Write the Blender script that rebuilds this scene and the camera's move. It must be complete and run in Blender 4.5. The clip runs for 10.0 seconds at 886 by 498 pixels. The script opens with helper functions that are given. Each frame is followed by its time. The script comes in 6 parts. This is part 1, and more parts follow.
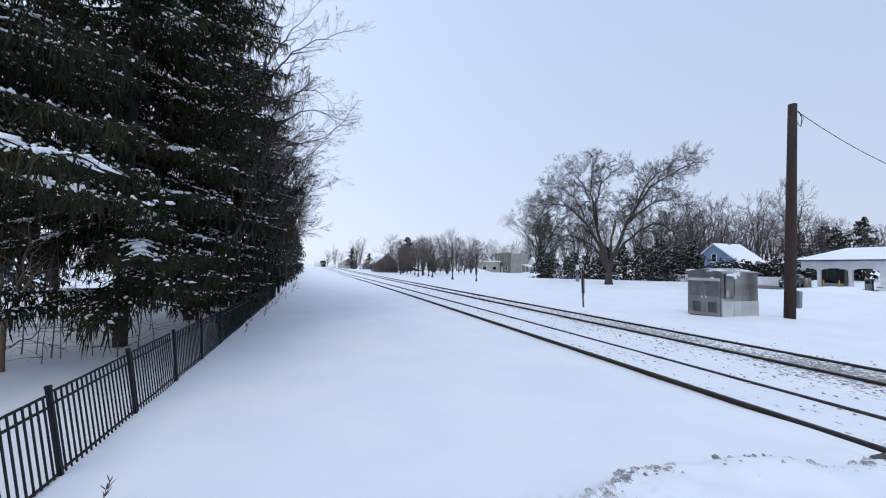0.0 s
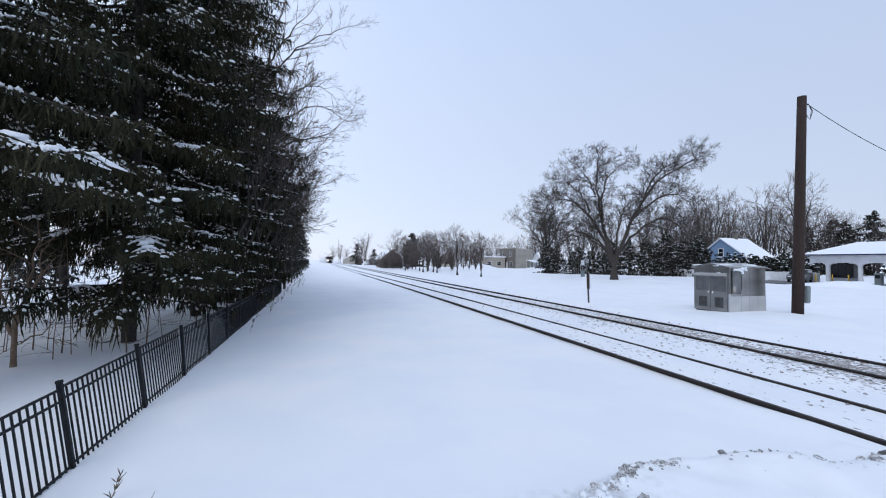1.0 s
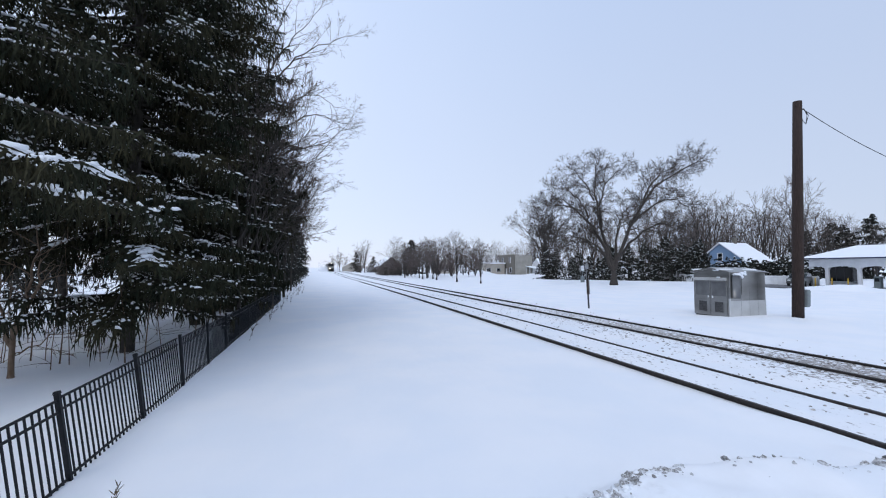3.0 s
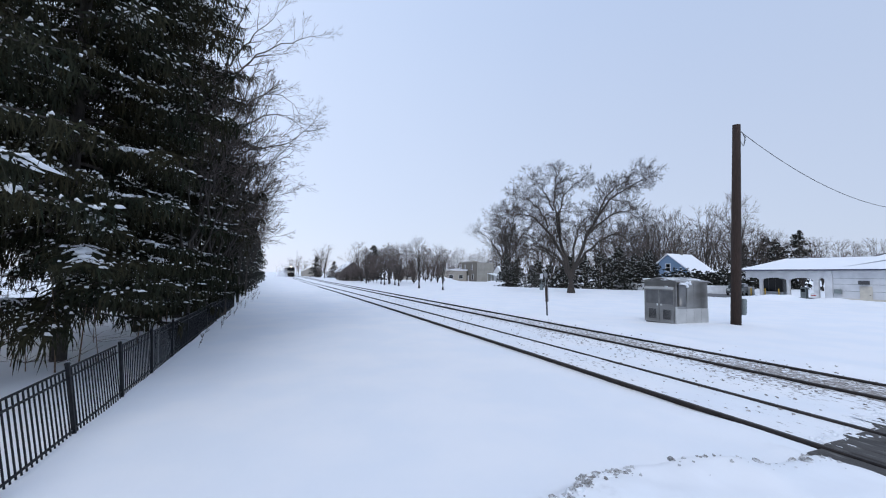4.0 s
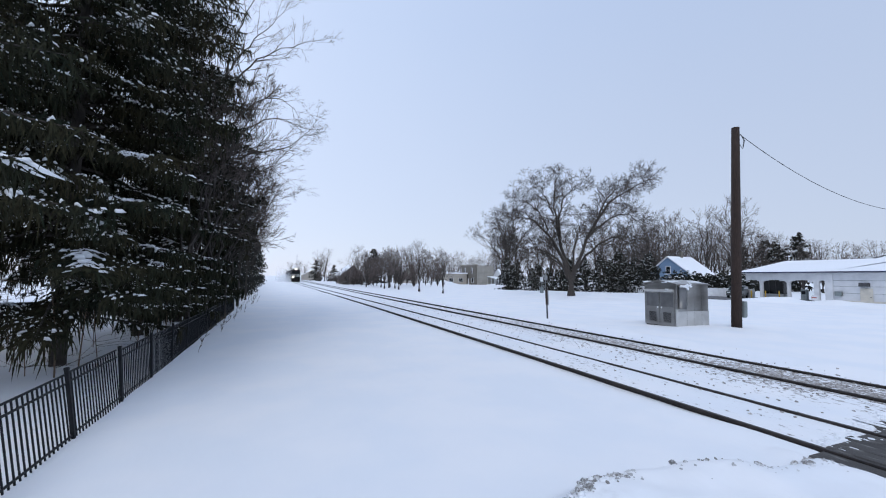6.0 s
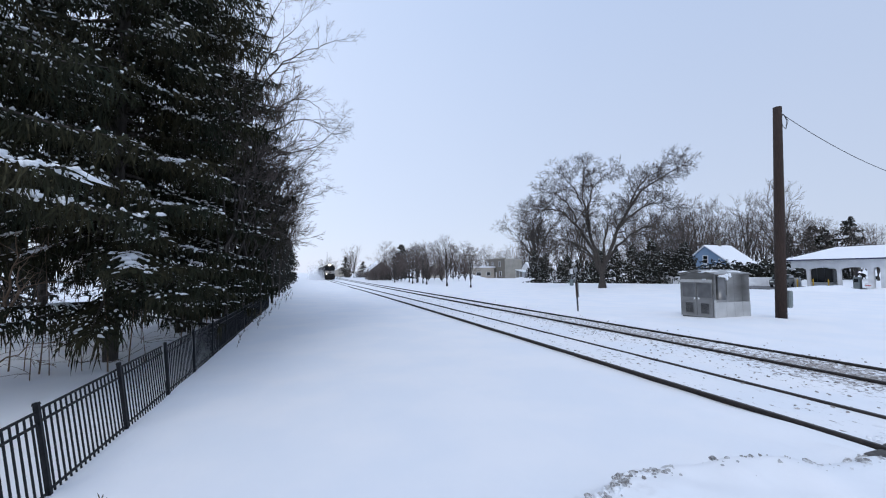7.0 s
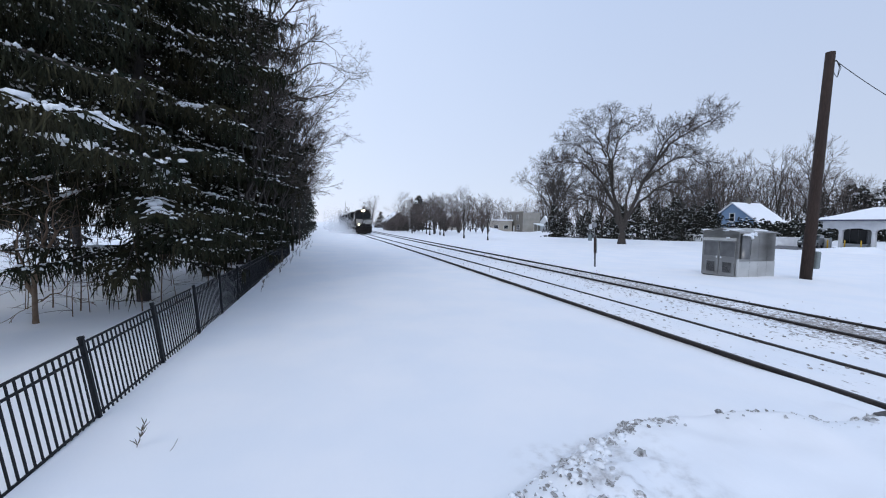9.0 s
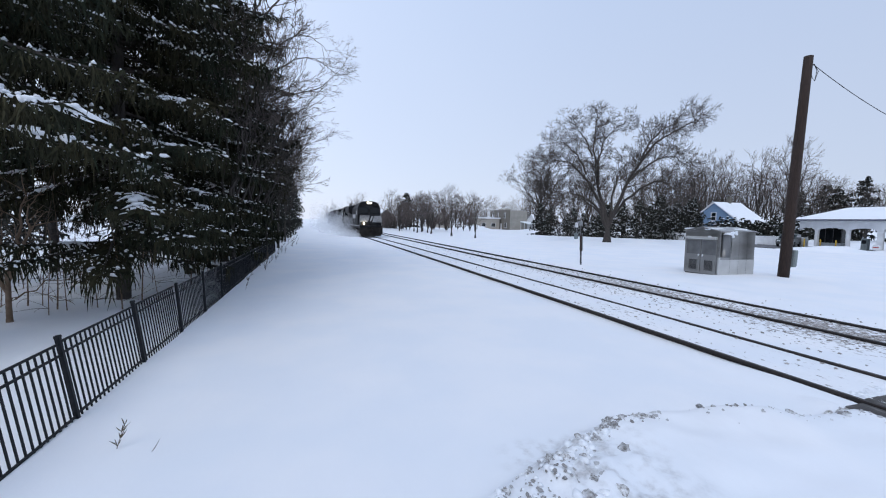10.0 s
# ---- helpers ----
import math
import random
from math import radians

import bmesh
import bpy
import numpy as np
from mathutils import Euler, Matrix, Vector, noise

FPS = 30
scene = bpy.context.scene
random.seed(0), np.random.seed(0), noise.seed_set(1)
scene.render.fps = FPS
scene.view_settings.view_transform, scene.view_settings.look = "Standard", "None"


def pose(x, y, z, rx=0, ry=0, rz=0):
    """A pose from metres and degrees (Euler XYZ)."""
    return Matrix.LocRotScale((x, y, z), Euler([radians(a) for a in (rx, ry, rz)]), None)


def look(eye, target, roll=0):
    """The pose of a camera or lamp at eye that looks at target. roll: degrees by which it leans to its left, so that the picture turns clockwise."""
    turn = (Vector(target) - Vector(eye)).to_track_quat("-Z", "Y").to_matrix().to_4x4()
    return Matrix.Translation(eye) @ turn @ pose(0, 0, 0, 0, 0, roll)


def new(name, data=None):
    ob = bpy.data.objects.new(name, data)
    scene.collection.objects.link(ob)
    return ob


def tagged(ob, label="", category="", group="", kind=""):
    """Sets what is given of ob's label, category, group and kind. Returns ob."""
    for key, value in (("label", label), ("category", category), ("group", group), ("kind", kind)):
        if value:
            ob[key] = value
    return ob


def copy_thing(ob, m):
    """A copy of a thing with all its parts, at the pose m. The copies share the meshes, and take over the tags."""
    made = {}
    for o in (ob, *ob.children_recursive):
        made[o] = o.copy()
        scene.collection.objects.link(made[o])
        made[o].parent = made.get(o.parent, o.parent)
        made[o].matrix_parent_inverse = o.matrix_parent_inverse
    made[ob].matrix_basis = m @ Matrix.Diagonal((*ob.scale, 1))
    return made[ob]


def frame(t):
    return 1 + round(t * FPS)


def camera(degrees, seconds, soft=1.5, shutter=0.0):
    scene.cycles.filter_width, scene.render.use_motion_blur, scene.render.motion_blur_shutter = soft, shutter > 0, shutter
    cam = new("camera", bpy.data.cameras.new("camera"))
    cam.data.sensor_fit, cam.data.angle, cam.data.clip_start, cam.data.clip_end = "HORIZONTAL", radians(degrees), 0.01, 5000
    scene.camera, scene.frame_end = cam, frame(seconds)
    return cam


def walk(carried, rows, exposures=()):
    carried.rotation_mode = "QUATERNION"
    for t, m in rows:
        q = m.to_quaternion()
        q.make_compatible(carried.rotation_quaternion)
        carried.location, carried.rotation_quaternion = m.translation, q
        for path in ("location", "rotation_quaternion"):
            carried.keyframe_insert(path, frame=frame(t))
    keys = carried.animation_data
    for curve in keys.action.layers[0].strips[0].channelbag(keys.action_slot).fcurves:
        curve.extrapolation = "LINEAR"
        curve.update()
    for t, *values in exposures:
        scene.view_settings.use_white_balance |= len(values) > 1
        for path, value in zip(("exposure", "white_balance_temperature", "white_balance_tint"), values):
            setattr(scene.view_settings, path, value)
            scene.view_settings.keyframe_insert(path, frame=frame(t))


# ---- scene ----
cam = camera(96.0, 10.0, soft=1.1)
EXPOSURES = [(0, 0.0), (2, 0.0), (3.5, -0.02), (5, -0.09), (6, -0.08), (7.5, -0.04), (10, -0.05)]
PATH = [
    (0, pose(0, 0, 2.3, 92.38, -0.79, -17.73)),
    (0.5, pose(0, 0, 2.3, 92.00, -0.69, -17.63)),
    (1, pose(0, 0, 2.3, 91.74, -0.63, -17.05)),
    (1.5, pose(0, 0, 2.3, 91.80, -0.27, -16.28)),
    (2, pose(0, 0, 2.3, 92.09, 0.10, -15.85)),
    (3.5, pose(0, 0, 2.3, 93.15, -0.51, -19.23)),
    (4, pose(0, 0, 2.3, 93.68, -0.94, -22.51)),
    (4.5, pose(0, 0, 2.3, 94.04, -1.23, -25.64)),
    (5, pose(0, 0, 2.3, 94.19, -1.26, -26.75)),
    (5.5, pose(0, 0, 2.3, 94.16, -1.11, -25.42)),
    (6, pose(0, 0, 2.3, 94.15, -0.77, -22.50)),
    (7.5, pose(0, 0, 2.3, 92.12, 0.33, -17.50)),
    (8, pose(0, 0, 2.3, 89.41, -0.34, -16.87)),
    (8.5, pose(0, 0, 2.3, 87.61, -0.66, -16.37)),
    (9, pose(0, 0, 2.3, 86.42, -0.99, -16.08)),
    (9.5, pose(0, 0, 2.3, 86.02, -1.13, -16.41)),
    (10, pose(0, 0, 2.3, 86.12, -1.28, -17.86)),
]
walk(cam, PATH, exposures=EXPOSURES)

# ---- world and sun: a bright overcast winter sky ----
scene.view_settings.exposure = 0.0
world = bpy.data.worlds.new("overcast")
scene.world = world
world.use_nodes = True
wt = world.node_tree
wt.nodes.clear()
w_out = wt.nodes.new("ShaderNodeOutputWorld")
w_sky = wt.nodes.new("ShaderNodeTexSky")
w_sky.sky_type, w_sky.sun_disc = "NISHITA", False
w_sky.sun_elevation, w_sky.sun_rotation = radians(38), radians(-20)
w_b1 = wt.nodes.new("ShaderNodeBackground")
w_b1.inputs["Strength"].default_value = 0.012
wt.links.new(w_sky.outputs[0], w_b1.inputs["Color"])
w_tc = wt.nodes.new("ShaderNodeTexCoord")
w_sep = wt.nodes.new("ShaderNodeSeparateXYZ")
wt.links.new(w_tc.outputs["Generated"], w_sep.inputs[0])
w_ramp = wt.nodes.new("ShaderNodeValToRGB")
w_ramp.color_ramp.elements[0].position = 0.0
w_ramp.color_ramp.elements[0].color = (0.645, 0.735, 0.925, 1)
w_ramp.color_ramp.elements[1].position = 0.55
w_ramp.color_ramp.elements[1].color = (0.54, 0.66, 0.905, 1)
wt.links.new(w_sep.outputs["Z"], w_ramp.inputs[0])
w_noise = wt.nodes.new("ShaderNodeTexNoise")
w_noise.inputs["Scale"].default_value = 1.3
w_noise.inputs["Detail"].default_value = 3.0
wt.links.new(w_tc.outputs["Generated"], w_noise.inputs["Vector"])
w_mix = wt.nodes.new("ShaderNodeMixRGB")
w_mix.blend_type = "SOFT_LIGHT"
w_mix.inputs[0].default_value = 0.12
wt.links.new(w_ramp.outputs[0], w_mix.inputs[1])
wt.links.new(w_noise.outputs[0], w_mix.inputs[2])
w_b2 = wt.nodes.new("ShaderNodeBackground")
# the cloud is thinner towards the west
w_side = wt.nodes.new("ShaderNodeMapRange")
for i, v in ((1, -0.6), (2, 1.0), (3, 1.14), (4, 0.86)):
    w_side.inputs[i].default_value = v
wt.links.new(w_sep.outputs["X"], w_side.inputs[0])
wt.links.new(w_side.outputs[0], w_b2.inputs["Strength"])
wt.links.new(w_mix.outputs[0], w_b2.inputs["Color"])
w_add = wt.nodes.new("ShaderNodeAddShader")
wt.links.new(w_b1.outputs[0], w_add.inputs[0])
wt.links.new(w_b2.outputs[0], w_add.inputs[1])
wt.links.new(w_add.outputs[0], w_out.inputs["Surface"])

sun = new("sun", bpy.data.lights.new("sun", "SUN"))
sun.data.energy, sun.data.angle, sun.data.color = 0.9, radians(25), (1.0, 0.97, 0.93)
sun.matrix_world = look((0, 0, 50), (18, 22, 18))


# ---- materials ----
def mat(name, color, rough=0.7, metal=0.0, color2=None, scale=6.0, detail=4.0, bump=0.0, bump_scale=40.0,
        island=0.0, rnd=0.0, emit=None, strength=0.0, stretch=None, lo=0.35, hi=0.65, spec=0.5):
    """A surface with two-scale colour variation and fine relief."""
    m = bpy.data.materials.new(name)
    m.use_nodes = True
    t = m.node_tree
    b = t.nodes["Principled BSDF"]
    b.inputs["Roughness"].default_value, b.inputs["Metallic"].default_value = rough, metal
    b.inputs["Specular IOR Level"].default_value = spec
    b.inputs["Base Color"].default_value = (*color, 1)
    tc = t.nodes.new("ShaderNodeTexCoord")
    vec = tc.outputs["Object"]
    if stretch:
        mp = t.nodes.new("ShaderNodeMapping")
        mp.inputs["Scale"].default_value = stretch
        t.links.new(vec, mp.inputs[0])
        vec = mp.outputs[0]
    col = None
    if color2:
        n = t.nodes.new("ShaderNodeTexNoise")
        n.inputs["Scale"].default_value, n.inputs["Detail"].default_value = scale, detail
        t.links.new(vec, n.inputs["Vector"])
        r = t.nodes.new("ShaderNodeMapRange")
        r.inputs[1].default_value, r.inputs[2].default_value = lo, hi
        t.links.new(n.outputs[0], r.inputs[0])
        mx = t.nodes.new("ShaderNodeMixRGB")
        mx.inputs[1].default_value, mx.inputs[2].default_value = (*color, 1), (*color2, 1)
        t.links.new(r.outputs[0], mx.inputs[0])
        col = mx.outputs[0]
    if island or rnd:
        src = t.nodes.new("ShaderNodeNewGeometry").outputs["Random Per Island"] if island else t.nodes.new("ShaderNodeObjectInfo").outputs["Random"]
        amount = island or rnd
        r = t.nodes.new("ShaderNodeMapRange")
        r.inputs[3].default_value, r.inputs[4].default_value = 1 - amount, 1 + amount
        t.links.new(src, r.inputs[0])
        hs = t.nodes.new("ShaderNodeHueSaturation")
        hs.inputs["Color"].default_value = (*color, 1)
        if col:
            t.links.new(col, hs.inputs["Color"])
        t.links.new(r.outputs[0], hs.inputs["Value"])
        col = hs.outputs[0]
    if col:
        t.links.new(col, b.inputs["Base Color"])
    if bump:
        n = t.nodes.new("ShaderNodeTexNoise")
        n.inputs["Scale"].default_value, n.inputs["Detail"].default_value = bump_scale, 5.0
        t.links.new(vec, n.inputs["Vector"])
        bp = t.nodes.new("ShaderNodeBump")
        bp.inputs["Strength"].default_value, bp.inputs["Distance"].default_value = bump, 0.02
        t.links.new(n.outputs[0], bp.inputs["Height"])
        t.links.new(bp.outputs[0], b.inputs["Normal"])
    if emit:
        b.inputs["Emission Color"].default_value, b.inputs["Emission Strength"].default_value = (*emit, 1), strength
    return m


def ground_material():
    """Wind-packed snow; brown dirt and ballast show through along the second track."""
    m = mat("snow_ground", (0.83, 0.85, 0.88), 0.65, bump=0.0, spec=0.25)
    t = m.node_tree
    b = t.nodes["Principled BSDF"]
    tc = t.nodes.new("ShaderNodeTexCoord")
    sep = t.nodes.new("ShaderNodeSeparateXYZ")
    t.links.new(tc.outputs["Object"], sep.inputs[0])

    def noise_at(scale, detail, stretch=(1, 1, 1)):
        mp = t.nodes.new("ShaderNodeMapping")
        mp.inputs["Scale"].default_value = stretch
        t.links.new(tc.outputs["Object"], mp.inputs[0])
        n = t.nodes.new("ShaderNodeTexNoise")
        n.inputs["Scale"].default_value, n.inputs["Detail"].default_value = scale, detail
        t.links.new(mp.outputs[0], n.inputs["Vector"])
        return n.outputs[0]

    def rng(src, a, c, lo=0.0, hi=1.0):
        r = t.nodes.new("ShaderNodeMapRange")
        r.interpolation_type = "SMOOTHSTEP"
        for i, v in ((1, a), (2, c), (3, lo), (4, hi)):
            r.inputs[i].default_value = v
        t.links.new(src, r.inputs[0])
        return r.outputs[0]

    def math_(op, a, c):
        n = t.nodes.new("ShaderNodeMath")
        n.operation = op
        for i, v in ((0, a), (1, c)):
            if isinstance(v, (int, float)):
                n.inputs[i].default_value = v
            else:
                t.links.new(v, n.inputs[i])
        return n.outputs[0]

    x = sep.outputs["X"]
    # strip along the second track, strongest between its rails
    strip = math_("MULTIPLY", rng(x, 10.6, 11.1), rng(x, 12.25, 13.1, 1.0, 0.0))
    inner = math_("MULTIPLY", rng(x, 8.5, 10.9, 0.0, 0.38), rng(x, 11.1, 13.8, 1.0, 0.0))
    first = math_("MULTIPLY", rng(x, 6.9, 7.2, 0.0, 0.16), rng(x, 8.2, 8.6, 1.0, 0.0))
    amount = math_("ADD", math_("MULTIPLY", strip, 0.24), math_("ADD", inner, first))
    speck = noise_at(11.0, 7.0, (1.0, 0.6, 1.0))
    patch = noise_at(0.9, 3.0, (1.0, 0.3, 1.0))
    level = math_("ADD", math_("MULTIPLY", speck, 0.75), math_("MULTIPLY", patch, 0.25))
    cover = rng(math_("ADD", level, math_("MULTIPLY", amount, 0.36)), 0.63, 0.74)
    cover = math_("MULTIPLY", cover, rng(amount, 0.0, 0.1))
    cover = math_("MULTIPLY", cover, rng(sep.outputs["Y"], 9.0, 32.0, 1.0, 0.08))
    # grit in the ploughed ridge beside the crossing
    y = sep.outputs["Y"]
    ridge = math_("MULTIPLY", math_("MULTIPLY", rng(x, 1.6, 2.1), rng(x, 2.3, 3.4, 1.0, 0.0)), math_("MULTIPLY", rng(y, 1.7, 2.4), rng(y, 3.3, 3.7, 1.0, 0.0)))
    grit = math_("MULTIPLY", ridge, rng(noise_at(6.0, 8.0), 0.42, 0.72, 0.0, 0.6))
    cover = math_("MAXIMUM", cover, grit)
    tint = t.nodes.new("ShaderNodeMixRGB")
    tint.inputs[1].default_value, tint.inputs[2].default_value = (0.81, 0.84, 0.88, 1), (0.86, 0.87, 0.89, 1)
    t.links.new(rng(noise_at(0.5, 3.0), 0.35, 0.65), tint.inputs[0])
    dirt = t.nodes.new("ShaderNodeMixRGB")
    dirt.inputs[1].default_value, dirt.inputs[2].default_value = (0.10, 0.085, 0.075, 1), (0.46, 0.43, 0.41, 1)
    t.links.new(rng(noise_at(26.0, 5.0), 0.3, 0.7), dirt.inputs[0])
    mx = t.nodes.new("ShaderNodeMixRGB")
    t.links.new(cover, mx.inputs[0])
    t.links.new(tint.outputs[0], mx.inputs[1])
    t.links.new(dirt.outputs[0], mx.inputs[2])
    t.links.new(mx.outputs[0], b.inputs["Base Color"])
    bp = t.nodes.new("ShaderNodeBump")
    bp.inputs["Strength"].default_value, bp.inputs["Distance"].default_value = 0.25, 0.03
    t.links.new(math_("ADD", math_("MULTIPLY", noise_at(60.0, 3.0), 0.15), noise_at(4.0, 4.0, (1.0, 0.5, 1.0))), bp.inputs["Height"])
    t.links.new(bp.outputs[0], b.inputs["Normal"])
    return m


M_GROUND = ground_material()
M_SNOW = mat("snow", (0.84, 0.86, 0.89), 0.7, color2=(0.8, 0.83, 0.87), scale=5, bump=0.3, bump_scale=18, spec=0.25)
M_CLOD = mat("dirty_snow", (0.17, 0.16, 0.145), 0.95, color2=(0.66, 0.67, 0.69), scale=1.5, bump=0.25, bump_scale=5, rnd=0.3, spec=0.15)
M_STONE = mat("ballast_stone", (0.24, 0.22, 0.21), 0.9, color2=(0.42, 0.40, 0.38), scale=30, island=0.4)
M_RAIL = mat("rusty_rail_steel", (0.012, 0.010, 0.010), 0.8, 0.0, color2=(0.03, 0.022, 0.019), scale=12, bump=0.3)
M_RAILTOP = mat("worn_rail_head", (0.07, 0.065, 0.065), 0.55, 0.5, color2=(0.035, 0.03, 0.028), scale=6, stretch=(1, 0.2, 1))
M_TIMBER = mat("crossing_timber", (0.06, 0.057, 0.055), 0.85, color2=(0.21, 0.205, 0.20), scale=5, stretch=(3, 0.6, 1), bump=0.6, bump_scale=25, rnd=0.3, lo=0.5, hi=0.78)
M_ASPHALT = mat("wet_asphalt", (0.045, 0.045, 0.047), 0.6, color2=(0.14, 0.14, 0.145), scale=3, bump=0.4, bump_scale=80)
M_FENCE = mat("black_powder_coat", (0.007, 0.008, 0.010), 0.55, color2=(0.014, 0.015, 0.018), scale=14, spec=0.15)
M_POLE = mat("creosote_wood", (0.020, 0.012, 0.009), 0.9, color2=(0.046, 0.027, 0.020), scale=9, stretch=(6, 6, 0.4), bump=0.8, bump_scale=22)
M_POLE2 = mat("weathered_wood", (0.11, 0.105, 0.09), 0.9, color2=(0.19, 0.18, 0.16), scale=9, stretch=(6, 6, 0.4), bump=0.6, bump_scale=22)
M_STEEL = mat("brushed_stainless", (0.35, 0.345, 0.335), 0.28, 0.9, color2=(0.23, 0.225, 0.215), scale=1.1, stretch=(0.6, 0.6, 1.6), bump=0.05, bump_scale=6)
# pale steel of hood and foot; also paints the cabinet's snow reflection
M_STEEL2 = mat("pale_stainless", (0.62, 0.62, 0.61), 0.5, 0.6, color2=(0.5, 0.5, 0.49), scale=1.2, bump=0.05)
M_DARKSTEEL = mat("dull_dark_metal", (0.10, 0.10, 0.105), 0.5, 0.6, color2=(0.06, 0.06, 0.062), scale=9)
M_DULL = mat("dull_stainless", (0.22, 0.22, 0.22), 0.42, 0.8, color2=(0.16, 0.16, 0.16), scale=2.5, bump=0.05)
M_GREY = mat("grey_paint_metal", (0.22, 0.26, 0.25), 0.55, 0.2, color2=(0.18, 0.2, 0.21), scale=6)
M_WHITE = mat("white_paint", (0.74, 0.75, 0.76), 0.6, color2=(0.64, 0.65, 0.67), scale=2.5, bump=0.1)
M_BLOCK = mat("white_painted_block", (0.66, 0.67, 0.69), 0.75, color2=(0.56, 0.57, 0.59), scale=1.2, bump=0.2, bump_scale=12)
M_NAVY = mat("navy_fascia", (0.012, 0.02, 0.055), 0.5, color2=(0.02, 0.03, 0.075), scale=4)
M_CREAM = mat("cream_door_paint", (0.60, 0.56, 0.48), 0.6, color2=(0.5, 0.47, 0.41), scale=3)
M_BLUE = mat("blue_clapboard", (0.19, 0.29, 0.43), 0.7, color2=(0.16, 0.25, 0.38), scale=2, stretch=(0.3, 0.3, 4))
M_BRICKD = mat("grey_brown_masonry", (0.12, 0.108, 0.09), 0.9, color2=(0.17, 0.155, 0.135), scale=3, bump=0.2)
M_RENDER = mat("pale_grey_render", (0.37, 0.355, 0.32), 0.9, color2=(0.30, 0.29, 0.26), scale=0.6, bump=0.1)
M_BROWN = mat("brown_siding", (0.17, 0.145, 0.13), 0.8, color2=(0.22, 0.19, 0.17), scale=3, stretch=(0.4, 0.4, 4))
M_TAN = mat("tan_siding", (0.42, 0.39, 0.34), 0.8, color2=(0.36, 0.33, 0.29), scale=2)
M_GLASS = mat("dark_window_glass", (0.008, 0.010, 0.012), 0.08, spec=0.25)
M_TWIGDARK = mat("dark_bare_twigs", (0.04, 0.034, 0.031), 0.95, color2=(0.075, 0.064, 0.058), scale=1.5, island=0.25)
M_BARK = mat("grey_bark", (0.030, 0.026, 0.023), 0.95, color2=(0.064, 0.054, 0.048), scale=7, stretch=(2, 2, 0.5), bump=0.7, bump_scale=18)
# background trees: distance haze put into the colour as a paler tone
M_TWIG = mat("hazed_bare_twigs", (0.10, 0.083, 0.075), 0.95, color2=(0.155, 0.13, 0.12), scale=1.5, island=0.25)
# far thicket: kept paler than the fence shrubs, haze in the colour
M_TWIGRED = mat("hazed_reddish_twigs", (0.095, 0.072, 0.066), 0.95, color2=(0.15, 0.118, 0.108), scale=1.5, island=0.3)
M_TWIGBROWN = mat("brown_bare_twigs", (0.062, 0.049, 0.044), 0.95, color2=(0.10, 0.08, 0.072), scale=1.5, island=0.3)
M_SAPLING = mat("brown_sapling_bark", (0.12, 0.078, 0.05), 0.9, color2=(0.17, 0.12, 0.085), scale=9, bump=0.4)
M_NEEDLE = mat("spruce_needles", (0.013, 0.018, 0.011), 0.8, color2=(0.036, 0.032, 0.017), scale=0.9, island=0.5, spec=0.12)
M_CONIFER = mat("dark_evergreen", (0.019, 0.022, 0.018), 0.85, color2=(0.038, 0.037, 0.031), scale=0.6, island=0.4, spec=0.2)
M_YELLOW = mat("yellow_bollard_paint", (0.62, 0.40, 0.03), 0.5, color2=(0.5, 0.31, 0.03), scale=4)
M_LOCO = mat("black_loco_paint", (0.006, 0.006, 0.007), 0.5, color2=(0.03, 0.03, 0.032), scale=1.4, bump=0.05, spec=0.1)
M_UNDER = mat("grimy_underframe", (0.010, 0.009, 0.009), 0.9, color2=(0.025, 0.022, 0.02), scale=3, spec=0.2)
M_STRIPE = mat("white_stripe_paint", (0.44, 0.44, 0.44), 0.6, color2=(0.34, 0.34, 0.34), scale=3)
M_LAMP = mat("lit_headlight", (1, 0.95, 0.85), 0.3, emit=(1.0, 0.84, 0.55), strength=45)
M_DRYWEED = mat("dry_weed", (0.10, 0.075, 0.05), 0.9, island=0.3)
M_CARGREY = mat("grey_car_paint", (0.05, 0.065, 0.06), 0.3, 0.4, color2=(0.07, 0.085, 0.08), scale=2)
M_TYRE = mat("tyre_rubber", (0.02, 0.02, 0.021), 0.85)
M_RED = mat("red_lens", (0.35, 0.02, 0.02), 0.3)
M_GALV = mat("galvanised_steel", (0.33, 0.34, 0.35), 0.5, 0.7, color2=(0.25, 0.26, 0.27), scale=8)
M_SIGNBLUE = mat("dark_blue_sign_face", (0.03, 0.06, 0.16), 0.4)
M_WIRE = mat("black_cable", (0.02, 0.02, 0.021), 0.6)


def spray_material():
    """Loose airborne snow: thin, partly see-through flakes that light passes into."""
    m = bpy.data.materials.new("airborne_snow")
    m.use_nodes = True
    t = m.node_tree
    t.nodes.clear()
    out = t.nodes.new("ShaderNodeOutputMaterial")
    d, l, c = (t.nodes.new("ShaderNodeBsdf" + k) for k in ("Diffuse", "Translucent", "Transparent"))
    for n in (d, l):
        n.inputs["Color"].default_value = (0.9, 0.92, 0.95, 1)
    a, mx = t.nodes.new("ShaderNodeMixShader"), t.nodes.new("ShaderNodeMixShader")
    a.inputs[0].default_value, mx.inputs[0].default_value = 0.5, 0.45
    t.links.new(d.outputs[0], a.inputs[1])
    t.links.new(l.outputs[0], a.inputs[2])
    t.links.new(c.outputs[0], mx.inputs[1])
    t.links.new(a.outputs[0], mx.inputs[2])
    t.links.new(mx.outputs[0], out.inputs["Surface"])
    return m


M_SPRAY = spray_material()


